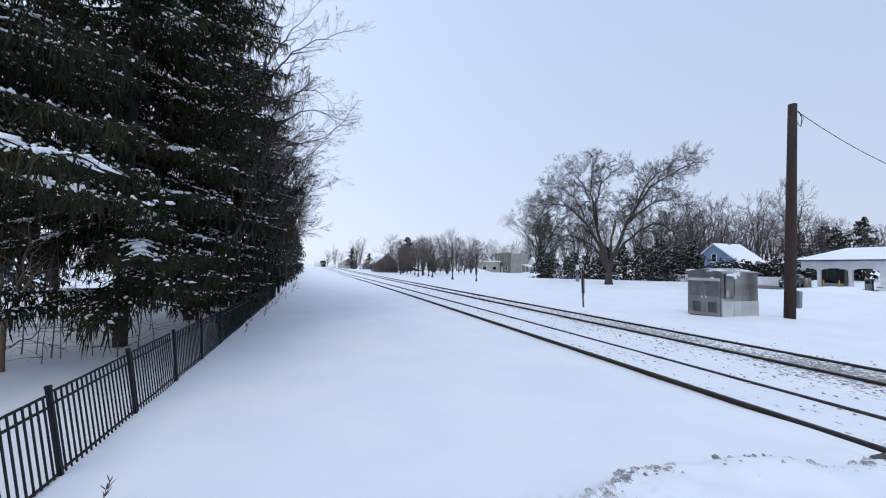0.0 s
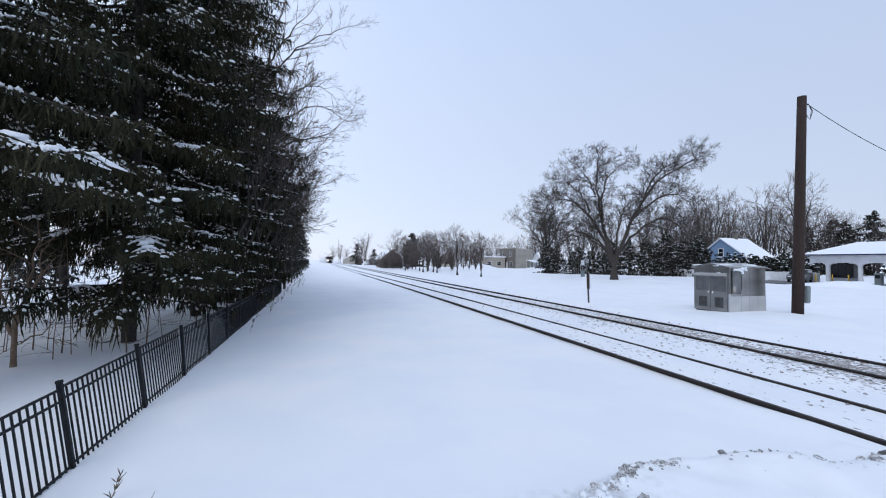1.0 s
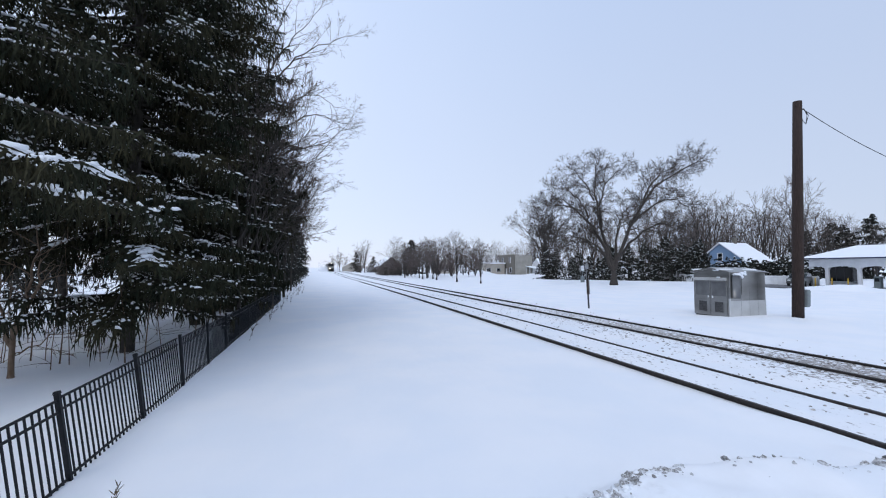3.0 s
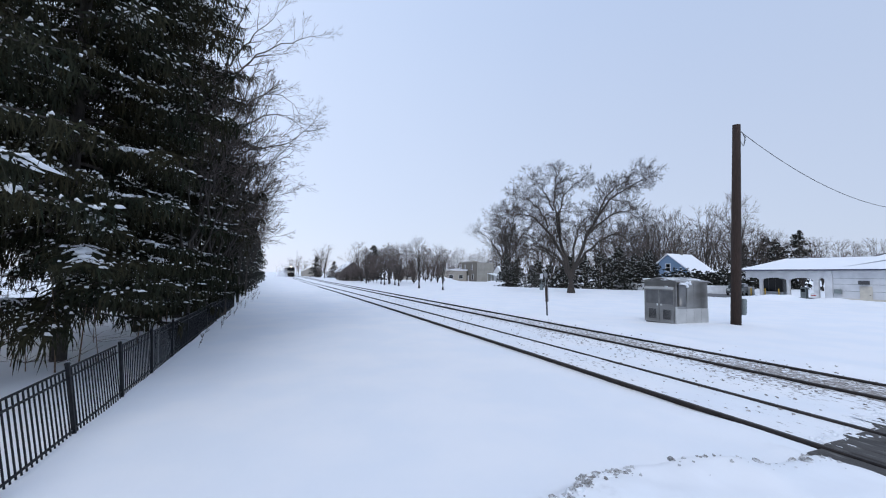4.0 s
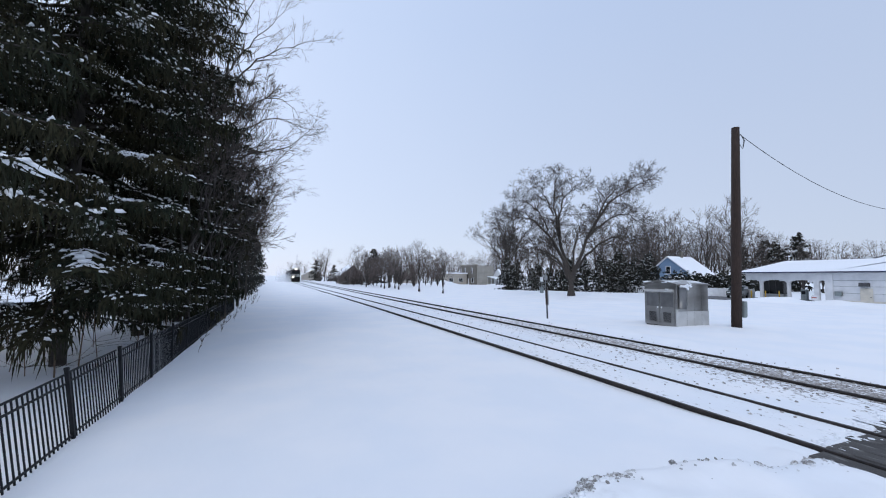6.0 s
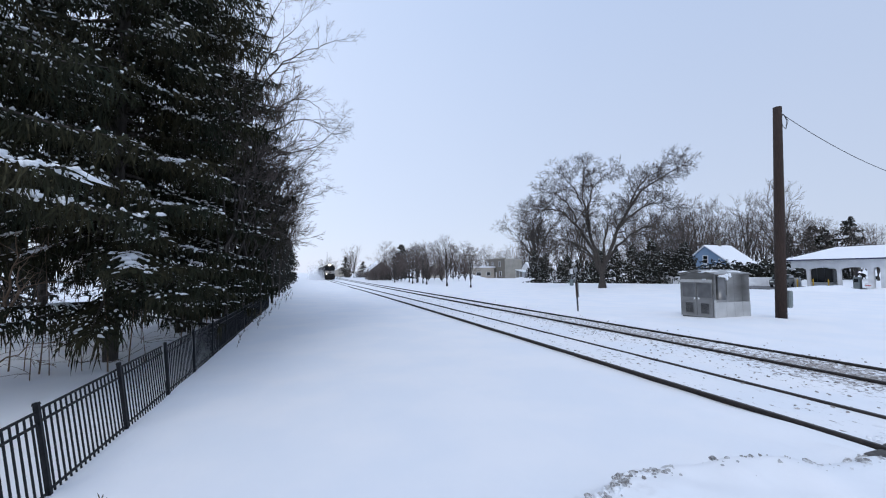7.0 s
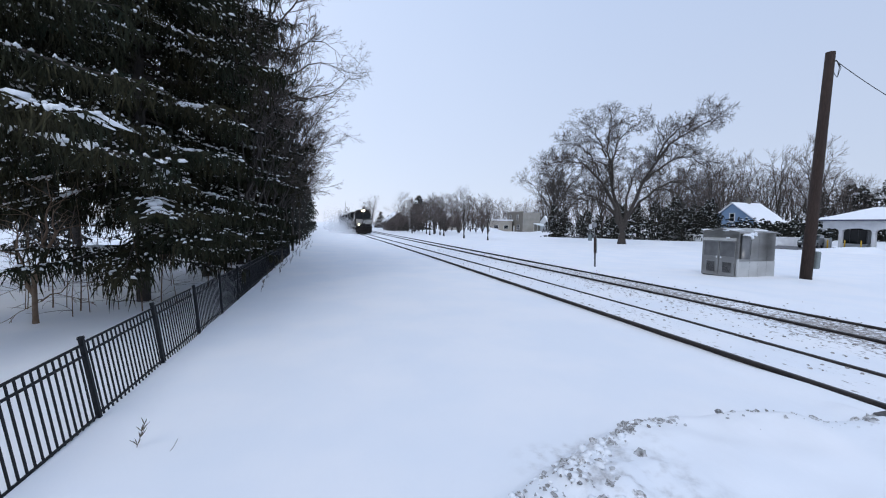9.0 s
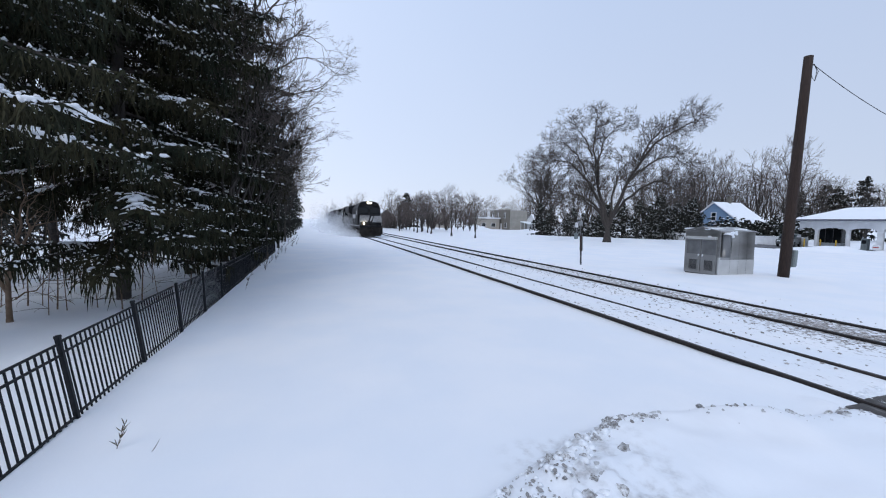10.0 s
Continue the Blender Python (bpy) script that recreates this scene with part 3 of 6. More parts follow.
def bare_tree(name, label, m, seed, height, trunk_r, limbs, levels, rmin=0.012, twig_level=2, fork=0.3, lean=(0, 0), twig_mat=None, group="", category="tree", segs=2, pull=0.10, lift=0.10, gnarl=0.012, first=0.30):
    """Limbs: rows of (start height, dx, dy, z, radius) of each main limb's reach."""
    rnd = random.Random(seed)
    tr = thing(name, label, category, m, group)
    trunk, wood, twigs = Geo(), Geo(), Geo()
    cfg = {"levels": levels, "rmin": rmin, "twig_level": twig_level, "segs": segs, "first": first}
    top = height * fork
    n = 7
    tp = [Vector((lean[0] * (i / n) ** 1.4 + rnd.gauss(0, 0.02) * height * 0.05, lean[1] * (i / n) ** 1.4, -0.3 + (top + 0.3) * i / n)) for i in range(n + 1)]
    tr_r = [trunk_r * (1.5 if i == 0 else 1.18 if i == 1 else 1.0 - 0.28 * i / n) for i in range(n + 1)]
    trunk.tube(tp, tr_r, 10)
    for z0, dx, dy, z1, r in limbs:
        f = min(1.0, max(0.05, z0 / top))
        i = min(int(f * n), n - 1)
        a = tp[i].lerp(tp[i + 1], f * n - i)
        c = Vector((dx, dy, z1))
        mid = a.lerp(c, 0.45) + Vector((-pull * dx + rnd.gauss(0, 0.3), -pull * dy + rnd.gauss(0, 0.3), lift * (z1 - z0) + 0.05 * math.hypot(dx, dy)))
        pts = []
        q = 9
        for k in range(q + 1):
            t = k / q
            p = a * (1 - t) ** 2 + mid * (2 * t * (1 - t)) + c * t ** 2
            pts.append(p + Vector((rnd.gauss(0, 1), rnd.gauss(0, 1), rnd.gauss(0, 1))) * (gnarl * height * (0 < k)))
        wood.tube(pts, [max(rmin, r * (1 - 0.85 * k / q)) for k in range(q + 1)], 7, cap=False)
        branch_out(rnd, wood, twigs, pts, r, 0, cfg)
    part("trunk", trunk, M_BARK, tr, smooth=True)
    part("branchwork", wood, M_BARK, tr, smooth=True, kind="stuff")
    part("crown", twigs, twig_mat or M_TWIG, tr, "fine bare twigs", kind="stuff")
    return tr


def bezier(p0, p1, p2, p3, n):
    out = []
    for i in range(n + 1):
        t = i / n
        out.append(p0 * (1 - t) ** 3 + p1 * (3 * t * (1 - t) ** 2) + p2 * (3 * t * t * (1 - t)) + p3 * t ** 3)
    return out


def grow(rnd, wood, twigs, path, r0, levels, k, rmin):
    """Side shoots at even spacing along a limb and a fan of them at its tip.
    levels: rows of (spacing, length, spread, bend, rise, first, segments)."""
    spacing, length, spread, bend, rise, first, segs = levels[k]
    n = len(path)
    total = sum((path[i + 1] - path[i]).length for i in range(n - 1))
    count = max(2, round(total * (1 - first) / spacing))
    last = k == len(levels) - 1
    for j in range(count + 2):
        s = min(0.999, first + (1 - first) * (j + rnd.random()) / count) if j < count else 0.999
        i = min(int(s * (n - 1)), n - 2)
        p = path[i].lerp(path[i + 1], s * (n - 1) - i)
        d = (path[i + 1] - path[i]).normalized()
        side = d.orthogonal().normalized()
        side.rotate(Matrix.Rotation(rnd.uniform(0, 2 * math.pi), 3, d))
        a = math.radians(rnd.gauss(spread if j < count else spread * 0.6, 10))
        sub, _ = wander(rnd, p, (d * math.cos(a) + side * math.sin(a)).normalized(), length * rnd.uniform(0.55, 1.3) * (1.2 - 0.55 * s), segs, bend, rise)
        r = max(rmin, r0 * (1 - 0.7 * s) * 0.5)
        radii = [max(rmin * 0.8, r * (1 - 0.7 * q / segs)) for q in range(segs + 1)]
        if last:
            twigs.whip(sub, radii)
        else:
            (twigs if k else wood).tube(sub, radii, 3 if k else 4, cap=False)
            grow(rnd, wood, twigs, sub, r, levels, k + 1, rmin)


def limbed_tree(name, label, m, seed, trunk_path, trunk_r, limbs, levels, rmin, gnarl=0.1, limb_r=0.02, twig_mat=None, group="", category="tree"):
    """limbs: rows of four points each, the bow that the limb follows."""
    rnd = random.Random(seed)
    tr = thing(name, label, category, m, group)
    trunk, wood, twigs = Geo(), Geo(), Geo()
    n = len(trunk_path) - 1
    trunk.tube(trunk_path, [trunk_r * (1.45 if i == 0 else 1.12 if i == 1 else 1.0 - 0.5 * i / n) for i in range(n + 1)], 12)
    for limb in limbs:
        pts = bezier(*limb, 12)
        pts = [p + Vector((rnd.gauss(0, gnarl), rnd.gauss(0, gnarl), rnd.gauss(0, gnarl))) * (0 < i) for i, p in enumerate(pts)]
        total = sum((pts[i + 1] - pts[i]).length for i in range(12))
        r = limb_r * total
        wood.tube(pts, [max(rmin, r * (1 - 0.88 * i / 12)) for i in range(13)], 7, cap=False)
        grow(rnd, wood, twigs, pts, r, levels, 0, rmin)
    part("trunk", trunk, M_BARK, tr, smooth=True)
    part("branchwork", wood, M_BARK, tr, smooth=True, kind="stuff")
    part("crown", twigs, twig_mat or M_TWIG, tr, "fine bare twigs", kind="stuff")
    return tr


def vase_limbs(rnd, n, height, spread, fork, droop=0.0):
    """Limbs that rise from a fork and bow outwards to a rounded crown."""
    out = []
    for k in range(n):
        a = 2 * math.pi * (k + rnd.uniform(-0.35, 0.35)) / n
        e = rnd.random() if k else 0.0
        w = spread * (0.25 + 0.75 * e)
        z = height * (fork + (1 - fork) * (1 - 0.5 * e ** 2) * 0.93)
        z0 = height * fork * rnd.uniform(0.65, 1.0)
        c = Vector((math.cos(a), math.sin(a), 0))
        out.append((Vector((0, 0, z0)), c * (w * 0.22) + Vector((0, 0, z0 + (z - z0) * 0.4)), c * (w * 0.62) + Vector((0, 0, z0 + (z - z0) * (0.85 + droop))), c * w + Vector((0, 0, z))))
    return out


# ---- spruces ----
def spruce_meshes(seed, height, radius, clear, dense, twig_len, snow, lod=0, droop=0.34, needle_w=0.02, extra=(), gaps=0.0, low=None, wall=None):
    """Needle sprays hanging from drooping limbs, and the snow that lies on them.
    extra: rows of (azimuth, reach, start height, droop, load) of single limbs under a heavy load of snow.
    low: (from, to, height): below the clear stem, limbs on one side only.
    wall: how far limbs may reach eastwards, where the row has been trimmed along the fence."""
    rnd = random.Random(seed)
    wood, green, white = Geo(), Geo(), Geo()
    gv, gf = green.v, green.f

    def spray(p, d, ln, w, nseg):
        """A twig clothed in needles: a ragged, tapering blade, bent under its weight."""
        side = d.cross(Vector((rnd.gauss(0, 1), rnd.gauss(0, 1), rnd.gauss(0, 0.6))))
        if side.length < 1e-4:
            return
        side.normalize()
        q = p.copy()
        dd = d.copy()
        for i in range(nseg):
            ww = w * (1.15 - 0.5 * i / nseg) * rnd.uniform(0.7, 1.3)
            k = len(gv)
            gv.extend((tuple(q + side * ww), tuple(q - side * ww * rnd.uniform(0.6, 1.1)), tuple(q + dd * (ln / nseg) * 1.7)))
            gf.append((k, k + 1, k + 2))
            q = q + dd * (ln / nseg)
            dd = (dd + Vector((rnd.gauss(0, 0.10), rnd.gauss(0, 0.10), -0.10))).normalized()

    def limb(az, L, z0, dr, u, load):
        if wall and math.cos(az) > 0.05:
            L = min(L, (wall + 0.30 * min(6.0, max(0.0, z0 - 3.0))) * rnd.uniform(0.86, 1.06) / math.cos(az))
        out = Vector((math.cos(az), math.sin(az), 0))
        lat = Vector((-math.sin(az), math.cos(az), 0))
        n = 7
        sway = rnd.gauss(0, 0.06)
        pts = []
        for i in range(n + 1):
            s = i / n
            pts.append(out * (L * s) + lat * (sway * L * s * s) + Vector((0, 0, z0 + L * (0.12 * s - dr * 1.5 * s ** 1.5 + dr * 0.55 * s ** 3))))

        def at(s):
            i = min(int(s * n), n - 1)
            return pts[i].lerp(pts[i + 1], s * n - i), (pts[i + 1] - pts[i]).normalized()

        r0 = 0.012 + 0.011 * L
        wood.tube(pts, [max(0.004, r0 * (1 - 0.9 * i / n)) for i in range(n + 1)], 4, cap=False)
        step = (0.125 if not lod else 0.46) / dense
        m = max(4, int(L * 0.86 / step))
        hang_len = twig_len * rnd.uniform(0.6, 1.4)
        for j in range(m):
            s = min(0.999, 0.14 + 0.86 * (j + rnd.random() * 0.6) / m)
            p, ax = at(s)
            wide = (0.16 + 0.42 * L * 0.36 * math.sin(min(1.0, s * 1.15) * math.pi * 0.82)) * rnd.uniform(0.5, 1.2)
            for sgn in (-1, 1):
                d = (ax * 0.55 + lat * sgn * rnd.uniform(0.6, 1.0) + Vector((0, 0, rnd.uniform(-0.25, 0.08)))).normalized()
                spray(p, d, wide, needle_w * 1.5, 3 if lod else 6)
                for h in range(2 if lod else 4):
                    e = p + d * (wide * rnd.uniform(0.2, 1.0)) + Vector((0, 0, -0.02))
                    hang = Vector((rnd.gauss(0, 0.3), rnd.gauss(0, 0.3), -1)).normalized()
                    long = hang_len * (0.55 + 0.9 * abs(noise.noise((e.x * 1.3, e.y * 1.3, z0)))) * rnd.uniform(0.6, 1.3) * (0.5 + 0.5 * (1 - u))
                    spray(e, hang, long, needle_w, 2 if lod else 4)
                patch = snow * (0.7 + 4.6 * max(0.0, noise.noise((p.x * 0.7 + 9, p.y * 0.7, p.z * 0.9)) + 0.1))
                for dab in range(int(patch + rnd.random())):
                    # a dab of snow lying on the side shoot
                    f0 = rnd.uniform(0.1, 0.75)
                    e0, e1 = p + d * (wide * f0), p + d * (wide * f0 + rnd.choice((0.04, 0.06, 0.09, 0.16)))
                    rr = rnd.choice((0.010, 0.014, 0.018, 0.026, 0.040)) * (2.2 if lod else 1)
                    white.whip([e0 + Vector((0, 0, 0.012)), e0.lerp(e1, 0.5) + Vector((0, 0, 0.02)), e1 + Vector((0, 0, 0.004))], [rr * 0.8, rr, rr * 0.3])
            spray(p, (ax + Vector((0, 0, 0.1))).normalized(), 0.2, needle_w * 1.4, 3)
        if load > 0:
            a = rnd.uniform(0.3, 0.7) if load == 1 else 0.54
            c = min(0.99, a + (rnd.uniform(0.08, 0.3) if load == 1 else 0.14 + 0.14 * load))
            q = 8 + 5 * int(load)
            tp, tr = [], []
            for i in range(q + 1):
                p, _ = at(a + (c - a) * i / q)
                tp.append(p + lat * rnd.gauss(0, 0.028 * load) + Vector((0, 0, 0.022 * load + rnd.uniform(-0.02, 0.02) * load)))
                tr.append(0.006 + rnd.uniform(0.3, 1.3) * 0.038 * load * math.sin(math.pi * (0.06 + 0.88 * i / q)))
            for p, r in zip(tp, tr):
                if rnd.random() < 0.85:
                    white.blob(p, (r * rnd.uniform(1.3, 2.4), r * rnd.uniform(1.3, 2.4), r * 0.95), 0.35, rnd)
            for i in range(4 if load == 1 else 12):
                p, _ = at(rnd.uniform(a, c))
                d = (out * rnd.uniform(0.3, 0.8) + lat * rnd.choice((-1, 1)) * 0.8 + Vector((0, 0, -0.2))).normalized()
                ln = rnd.uniform(0.12, 0.42) * load ** 0.5
                white.tube([p + Vector((0, 0, 0.02)), p + d * ln * 0.5 + Vector((0, 0, 0.02)), p + d * ln - Vector((0, 0, 0.03))], [0.016 * load, rnd.uniform(0.016, 0.024) * load, 0.008], 7)

    z = clear
    gap = (0.30 if not lod else 0.30) / dense
    while z < height * 0.985:
        u = (z - clear) / (height - clear)
        reach = radius * (1 - u) ** 0.8 * (0.8 + 0.2 * min(1, u * 6)) * (1.0 if lod else 0.66 + 0.34 * smooth01(0.3, 4.0, z)) + 0.15
        for k in range(rnd.choice((4, 4, 5, 6))):
            if rnd.random() < gaps:
                continue
            limb(rnd.uniform(0, 2 * math.pi), reach * rnd.uniform(0.66, 1.14), z + rnd.uniform(-0.14, 0.14), droop * rnd.uniform(0.5, 1.4) * (1 - 0.75 * u), u, 1 if rnd.random() < snow * 0.5 else 0)
        z += gap * (1 - 0.35 * u)
    if low:
        z = low[2]
        while z < clear:
            for k in range(3):
                limb(math.radians(rnd.uniform(low[0], low[1])), radius * (0.74 + 0.2 * smooth01(0.8, 3.0, z)) * rnd.uniform(0.7, 1.1), z + rnd.uniform(-0.14, 0.14), droop * rnd.uniform(0.2, 0.9), 0.0, 1 if rnd.random() < snow * 0.4 else 0)
            z += gap
    for az, L, z0, dr, load in extra:
        limb(math.radians(az), L, z0, dr, 0.2, load)
    trunk = Geo().tube([(0, 0, -0.3), (0.02, 0, height * 0.3), (0, 0.03, height * 0.7), (0, 0, height)], [radius * 0.034 + 0.01, radius * 0.026 + 0.01, radius * 0.018, 0.01], 10)
    return (trunk.mesh("trunk", M_BARK, True), wood.mesh("branchwork", M_BARK), green.mesh("foliage", M_NEEDLE if not lod else M_CONIFER), white.mesh("snow_load", M_SNOW, True))


def plant_spruce(meshes, m, label, name="spruce_tree", group=""):
    tr = thing(name, label, "spruce", m, group)
    for nm, me, lb in zip(("trunk", "branchwork", "foliage", "snow_load"), meshes, ("", "", "hanging dark green needle sprays", "clumps of snow on the limbs")):
        share(nm, me, tr, pose(0, 0, 0), lb, "" if nm == "trunk" else "stuff")
    return tr


build_tracks()
build_crossing()
build_ballast()
build_clods()
build_fence()

# tall spruces behind the fence, their limbs hanging over it
big_a = spruce_meshes(1, 17.0, 4.9, 4.4, 0.95, 0.46, 0.85, needle_w=0.0175, gaps=0.03, droop=0.38, wall=5.2,
                      extra=((-18, 5.25, 4.6, 0.33, 2.2), (-6, 5.1, 4.2, 0.32, 1.3), (11, 3.7, 6.9, 0.24, 1.2), (-10, 4.6, 6.2, 0.26, 1.1), (-22, 4.6, 8.0, 0.3, 1.2)))
big_b = spruce_meshes(2, 24.0, 4.9, 3.1, 0.86, 0.48, 0.85, needle_w=0.022, gaps=0.0, droop=0.42, low=(-110, 55, 1.2), wall=2.9,
                      extra=((-60, 5.2, 3.35, 0.33, 1.5), (-41, 3.5, 4.5, 0.3, 1.2), (-55, 3.9, 8.6, 0.24, 1.4), (-50, 4.4, 5.6, 0.3, 1.1), (-30, 3.4, 3.4, 0.3, 1.1)))
mid_c = spruce_meshes(3, 16.0, 5.2, 0.5, 0.42, 0.6, 0.6, needle_w=0.05, gaps=0.04, droop=0.42, wall=2.4)
back_c = spruce_meshes(7, 15.0, 4.7, 3.6, 0.5, 0.6, 0.4, lod=1, needle_w=0.09, droop=0.4)
LB = "tall dark spruce with drooping snow-dusted limbs beside the fence"
plant_spruce(big_a, pose(-7.6, 8.3, 0), LB, group="spruces along the fence")
plant_spruce(big_b, pose(-5.2, 13.6, 0), LB, group="spruces along the fence")
plant_spruce(big_b, pose(-4.9, 18.9, 0), LB, group="spruces along the fence")
for i, (x, y, s) in enumerate(((-4.5, 23.5, 1.05), (-4.4, 29.5, 0.95), (-4.6, 36.0, 0.85))):
    t = plant_spruce(mid_c, pose(x, y, 0), "dark spruce with snow-dusted limbs in a dense row", group="spruces along the fence")
    t.scale = (s, s, s)
for x, y in ((-11.2, 15.0), (-10.2, 20.5)):
    plant_spruce(back_c, pose(x, y, 0, 0, 0, 40 * x), "dark bare-stemmed spruce standing behind the fence row", group="spruces along the fence")
far_d = spruce_meshes(4, 14.0, 5.0, 0.3, 0.5, 0.6, 0.5, lod=1, needle_w=0.12, droop=0.35, wall=2.6)
far_spots = ((-4.8, 44.0, 0.85), (-4.7, 53.0, 0.8), (-5.0, 63.0, 0.85), (-5.0, 76.0, 0.85), (-5.2, 92.0, 0.85), (-5.4, 112.0, 0.85), (-5.6, 135.0, 0.85), (-12.0, 36.0, 0.9), (-21.0, 38.0, 1.0))
for i, (x, y, s) in enumerate(far_spots):
    t = plant_spruce(far_d, pose(x, y, 0, 0, 0, 6 * (i % 3)), "dark spruce with snow-dusted limbs in a dense row", group="spruces along the fence")
    t.scale = (s, s, s)


# ---- bare growth by the fence ----
def side_growth():
    rnd = random.Random(31)
    bows = [(0.3, 15.5, 1.2, 18.5, 3.0, 20.5, 6.3, 21.9), (0.2, 12.0, 1.8, 16.2, 3.5, 18.2, 5.6, 15.4), (0.2, 11.0, 2.0, 14.6, 4.0, 16.4, 6.0, 14.2), (0.0, 10.5, 1.5, 12.4, 5.0, 11.6, 6.8, 15.6),
            (0.3, 16.0, 0.4, 19.0, 0.8, 21.5, 2.6, 25.5), (0.3, 17.0, 1.0, 20.0, 2.2, 20.8, 4.2, 24.2), (0.0, 14.0, -1.5, 18.0, -2.5, 21.0, -3.5, 24.0), (0.2, 9.0, 1.6, 11.0, 3.2, 11.8, 5.0, 10.0)]
    limbs = [tuple(Vector((1.06 * r[2 * i], 0.117 * r[2 * i] + 0.5 * (k % 4 - 1.5) * i / 3, r[2 * i + 1])) for i in range(4)) for k, r in enumerate(bows)]
    lv = [(0.75, 2.3, 42, 0.12, 0.04, 0.25, 3), (0.45, 1.1, 42, 0.14, 0.02, 0.2, 2), (0.24, 0.55, 40, 0.14, 0.0, 0.15, 2)]
    limbed_tree("maple_tree", "tall bare deciduous tree with fine branches above the spruces", pose(-4.7, 34.0, 0), 41, [(0, 0, -0.3), (0, 0, 1), (0.1, 0, 6), (0.1, 0, 12), (0.3, 0, 17.2)], 0.3, limbs, lv, 0.008, 0.06, 0.010, M_TWIGDARK)
    lv2 = [(8, 0.42, 34, 0.08, 0.02), (6, 0.45, 36, 0.1, 0.0), (6, 0.5, 36, 0.12, 0.0)]
    for i, (x, y, h, s) in enumerate(((-2.7, 15.6, 9.2, 1.9), (-2.6, 18.5, 9.2, 1.7), (-2.5, 24.0, 9.0, 1.6), (-2.6, 33.0, 10.5, 1.8), (-2.7, 42.0, 10.5, 1.8), (-2.9, 54.0, 10.0, 1.8))):
        limbs = [(h * rnd.uniform(0.2, 0.4), 0.9 + s * math.cos(a) * rnd.uniform(0.3, 0.9), -0.7 + s * math.sin(a) * rnd.uniform(0.5, 1.1), h * rnd.uniform(0.62, 1.0), 0.045) for a in [k * 0.9 + rnd.random() for k in range(8)]]
        bare_tree("bare_shrub", "tall bare shrub with dense brown twigs against spruces", pose(x, y, 0), 50 + i, h, 0.07, limbs, lv2, rmin=0.0065, twig_level=1, fork=0.4, twig_mat=M_TWIGBROWN, group="bare shrubs along the fence", category="shrub")
    # small crooked tree and thin saplings under the spruces
    lv3 = [(6, 0.5, 45, 0.12, 0.03), (4, 0.5, 40, 0.12, 0.0)]
    t = bare_tree("young_tree", "small crooked bare tree with orange-brown bark in snow", pose(-6.35, 11.1, -0.1), 61, 3.2, 0.06,
                  [(0.75, -0.5, 0.3, 2.3, 0.05), (0.95, 0.45, 0.0, 2.6, 0.05), (0.6, -1.2, 0.4, 1.2, 0.025), (0.5, 1.4, 0.4, 0.9, 0.025), (1.0, 0.2, 0.2, 3.3, 0.04)], lv3, rmin=0.006, fork=0.36, twig_mat=M_SAPLING)
    for o in t.children:
        if o.name.startswith(("trunk", "branchwork")):
            o.data.materials[0] = M_SAPLING
    for i in range(52):
        x, y = rnd.uniform(-15.5, -3.9), rnd.uniform(11.2, 21)
        if i < 5:
            x, y = ((-6.16, 12.4), (-5.85, 12.2), (-5.3, 12.4), (-4.58, 11.9), (-4.1, 12.8))[i]
        h = rnd.uniform(1.8, 3.4)
        g, tw = Geo(), Geo()
        p, _ = wander(rnd, Vector((0, 0, -0.2)), Vector((0, 0, 1)), h, 6, 0.05, 0.02)
        g.tube(p, [(0.020 if i % 3 == 0 else 0.012) * (1 - 0.13 * k) for k in range(7)], 5)
        for k in range(16):
            q = p[rnd.randrange(1, 7)]
            s, _ = wander(rnd, q, Vector((rnd.gauss(0, 1), rnd.gauss(0, 1), 0.35)).normalized(), rnd.uniform(0.3, 1.1), 4, 0.15, -0.01)
            tw.tube(s, [0.006, 0.005, 0.004, 0.0035, 0.003], 3, cap=False)
        sp = thing("sapling", "thin bare brown sapling standing in snow under spruces", "sapling", pose(x, y, -0.1), "saplings under the spruces")
        part("stem", g, M_SAPLING, sp)
        part("crown", tw, M_TWIGBROWN, sp, kind="stuff")
    # dry weeds
    for i in range(26):
        if i < 2:
            x, y, h = ((-1.85, 4.55, 0.30), (-1.52, 4.43, 0.22))[i]
        else:
            x, y, h = -2.2 + rnd.gauss(0.1, 0.2), rnd.uniform(13, 44), rnd.uniform(0.25, 0.8)
        g = Geo()
        lean = Vector((rnd.uniform(0.1, 0.5), rnd.uniform(-0.2, 0.2), 1)).normalized()
        p, _ = wander(rnd, Vector((0, 0, -0.05)), lean, h, 4, 0.12, 0)
        g.tube(p, [0.005, 0.004, 0.0035, 0.003, 0.002], 3)
        if i != 1:
            for k in range(16):
                q = p[rnd.randrange(1, 5)]
                s, _ = wander(rnd, q, (lean + Vector((rnd.gauss(0, 0.5), rnd.gauss(0, 0.5), 0.2))).normalized(), h * rnd.uniform(0.15, 0.35), 2, 0.1, 0)
                g.tube(s, [0.003, 0.006, 0.002], 3)
        single("dry_weed", g, M_DRYWEED, "dry brown weed stalk poking out of snow", "weed", pose(x, y, ground_z(x, y)), "weeds along the fence")


side_growth()


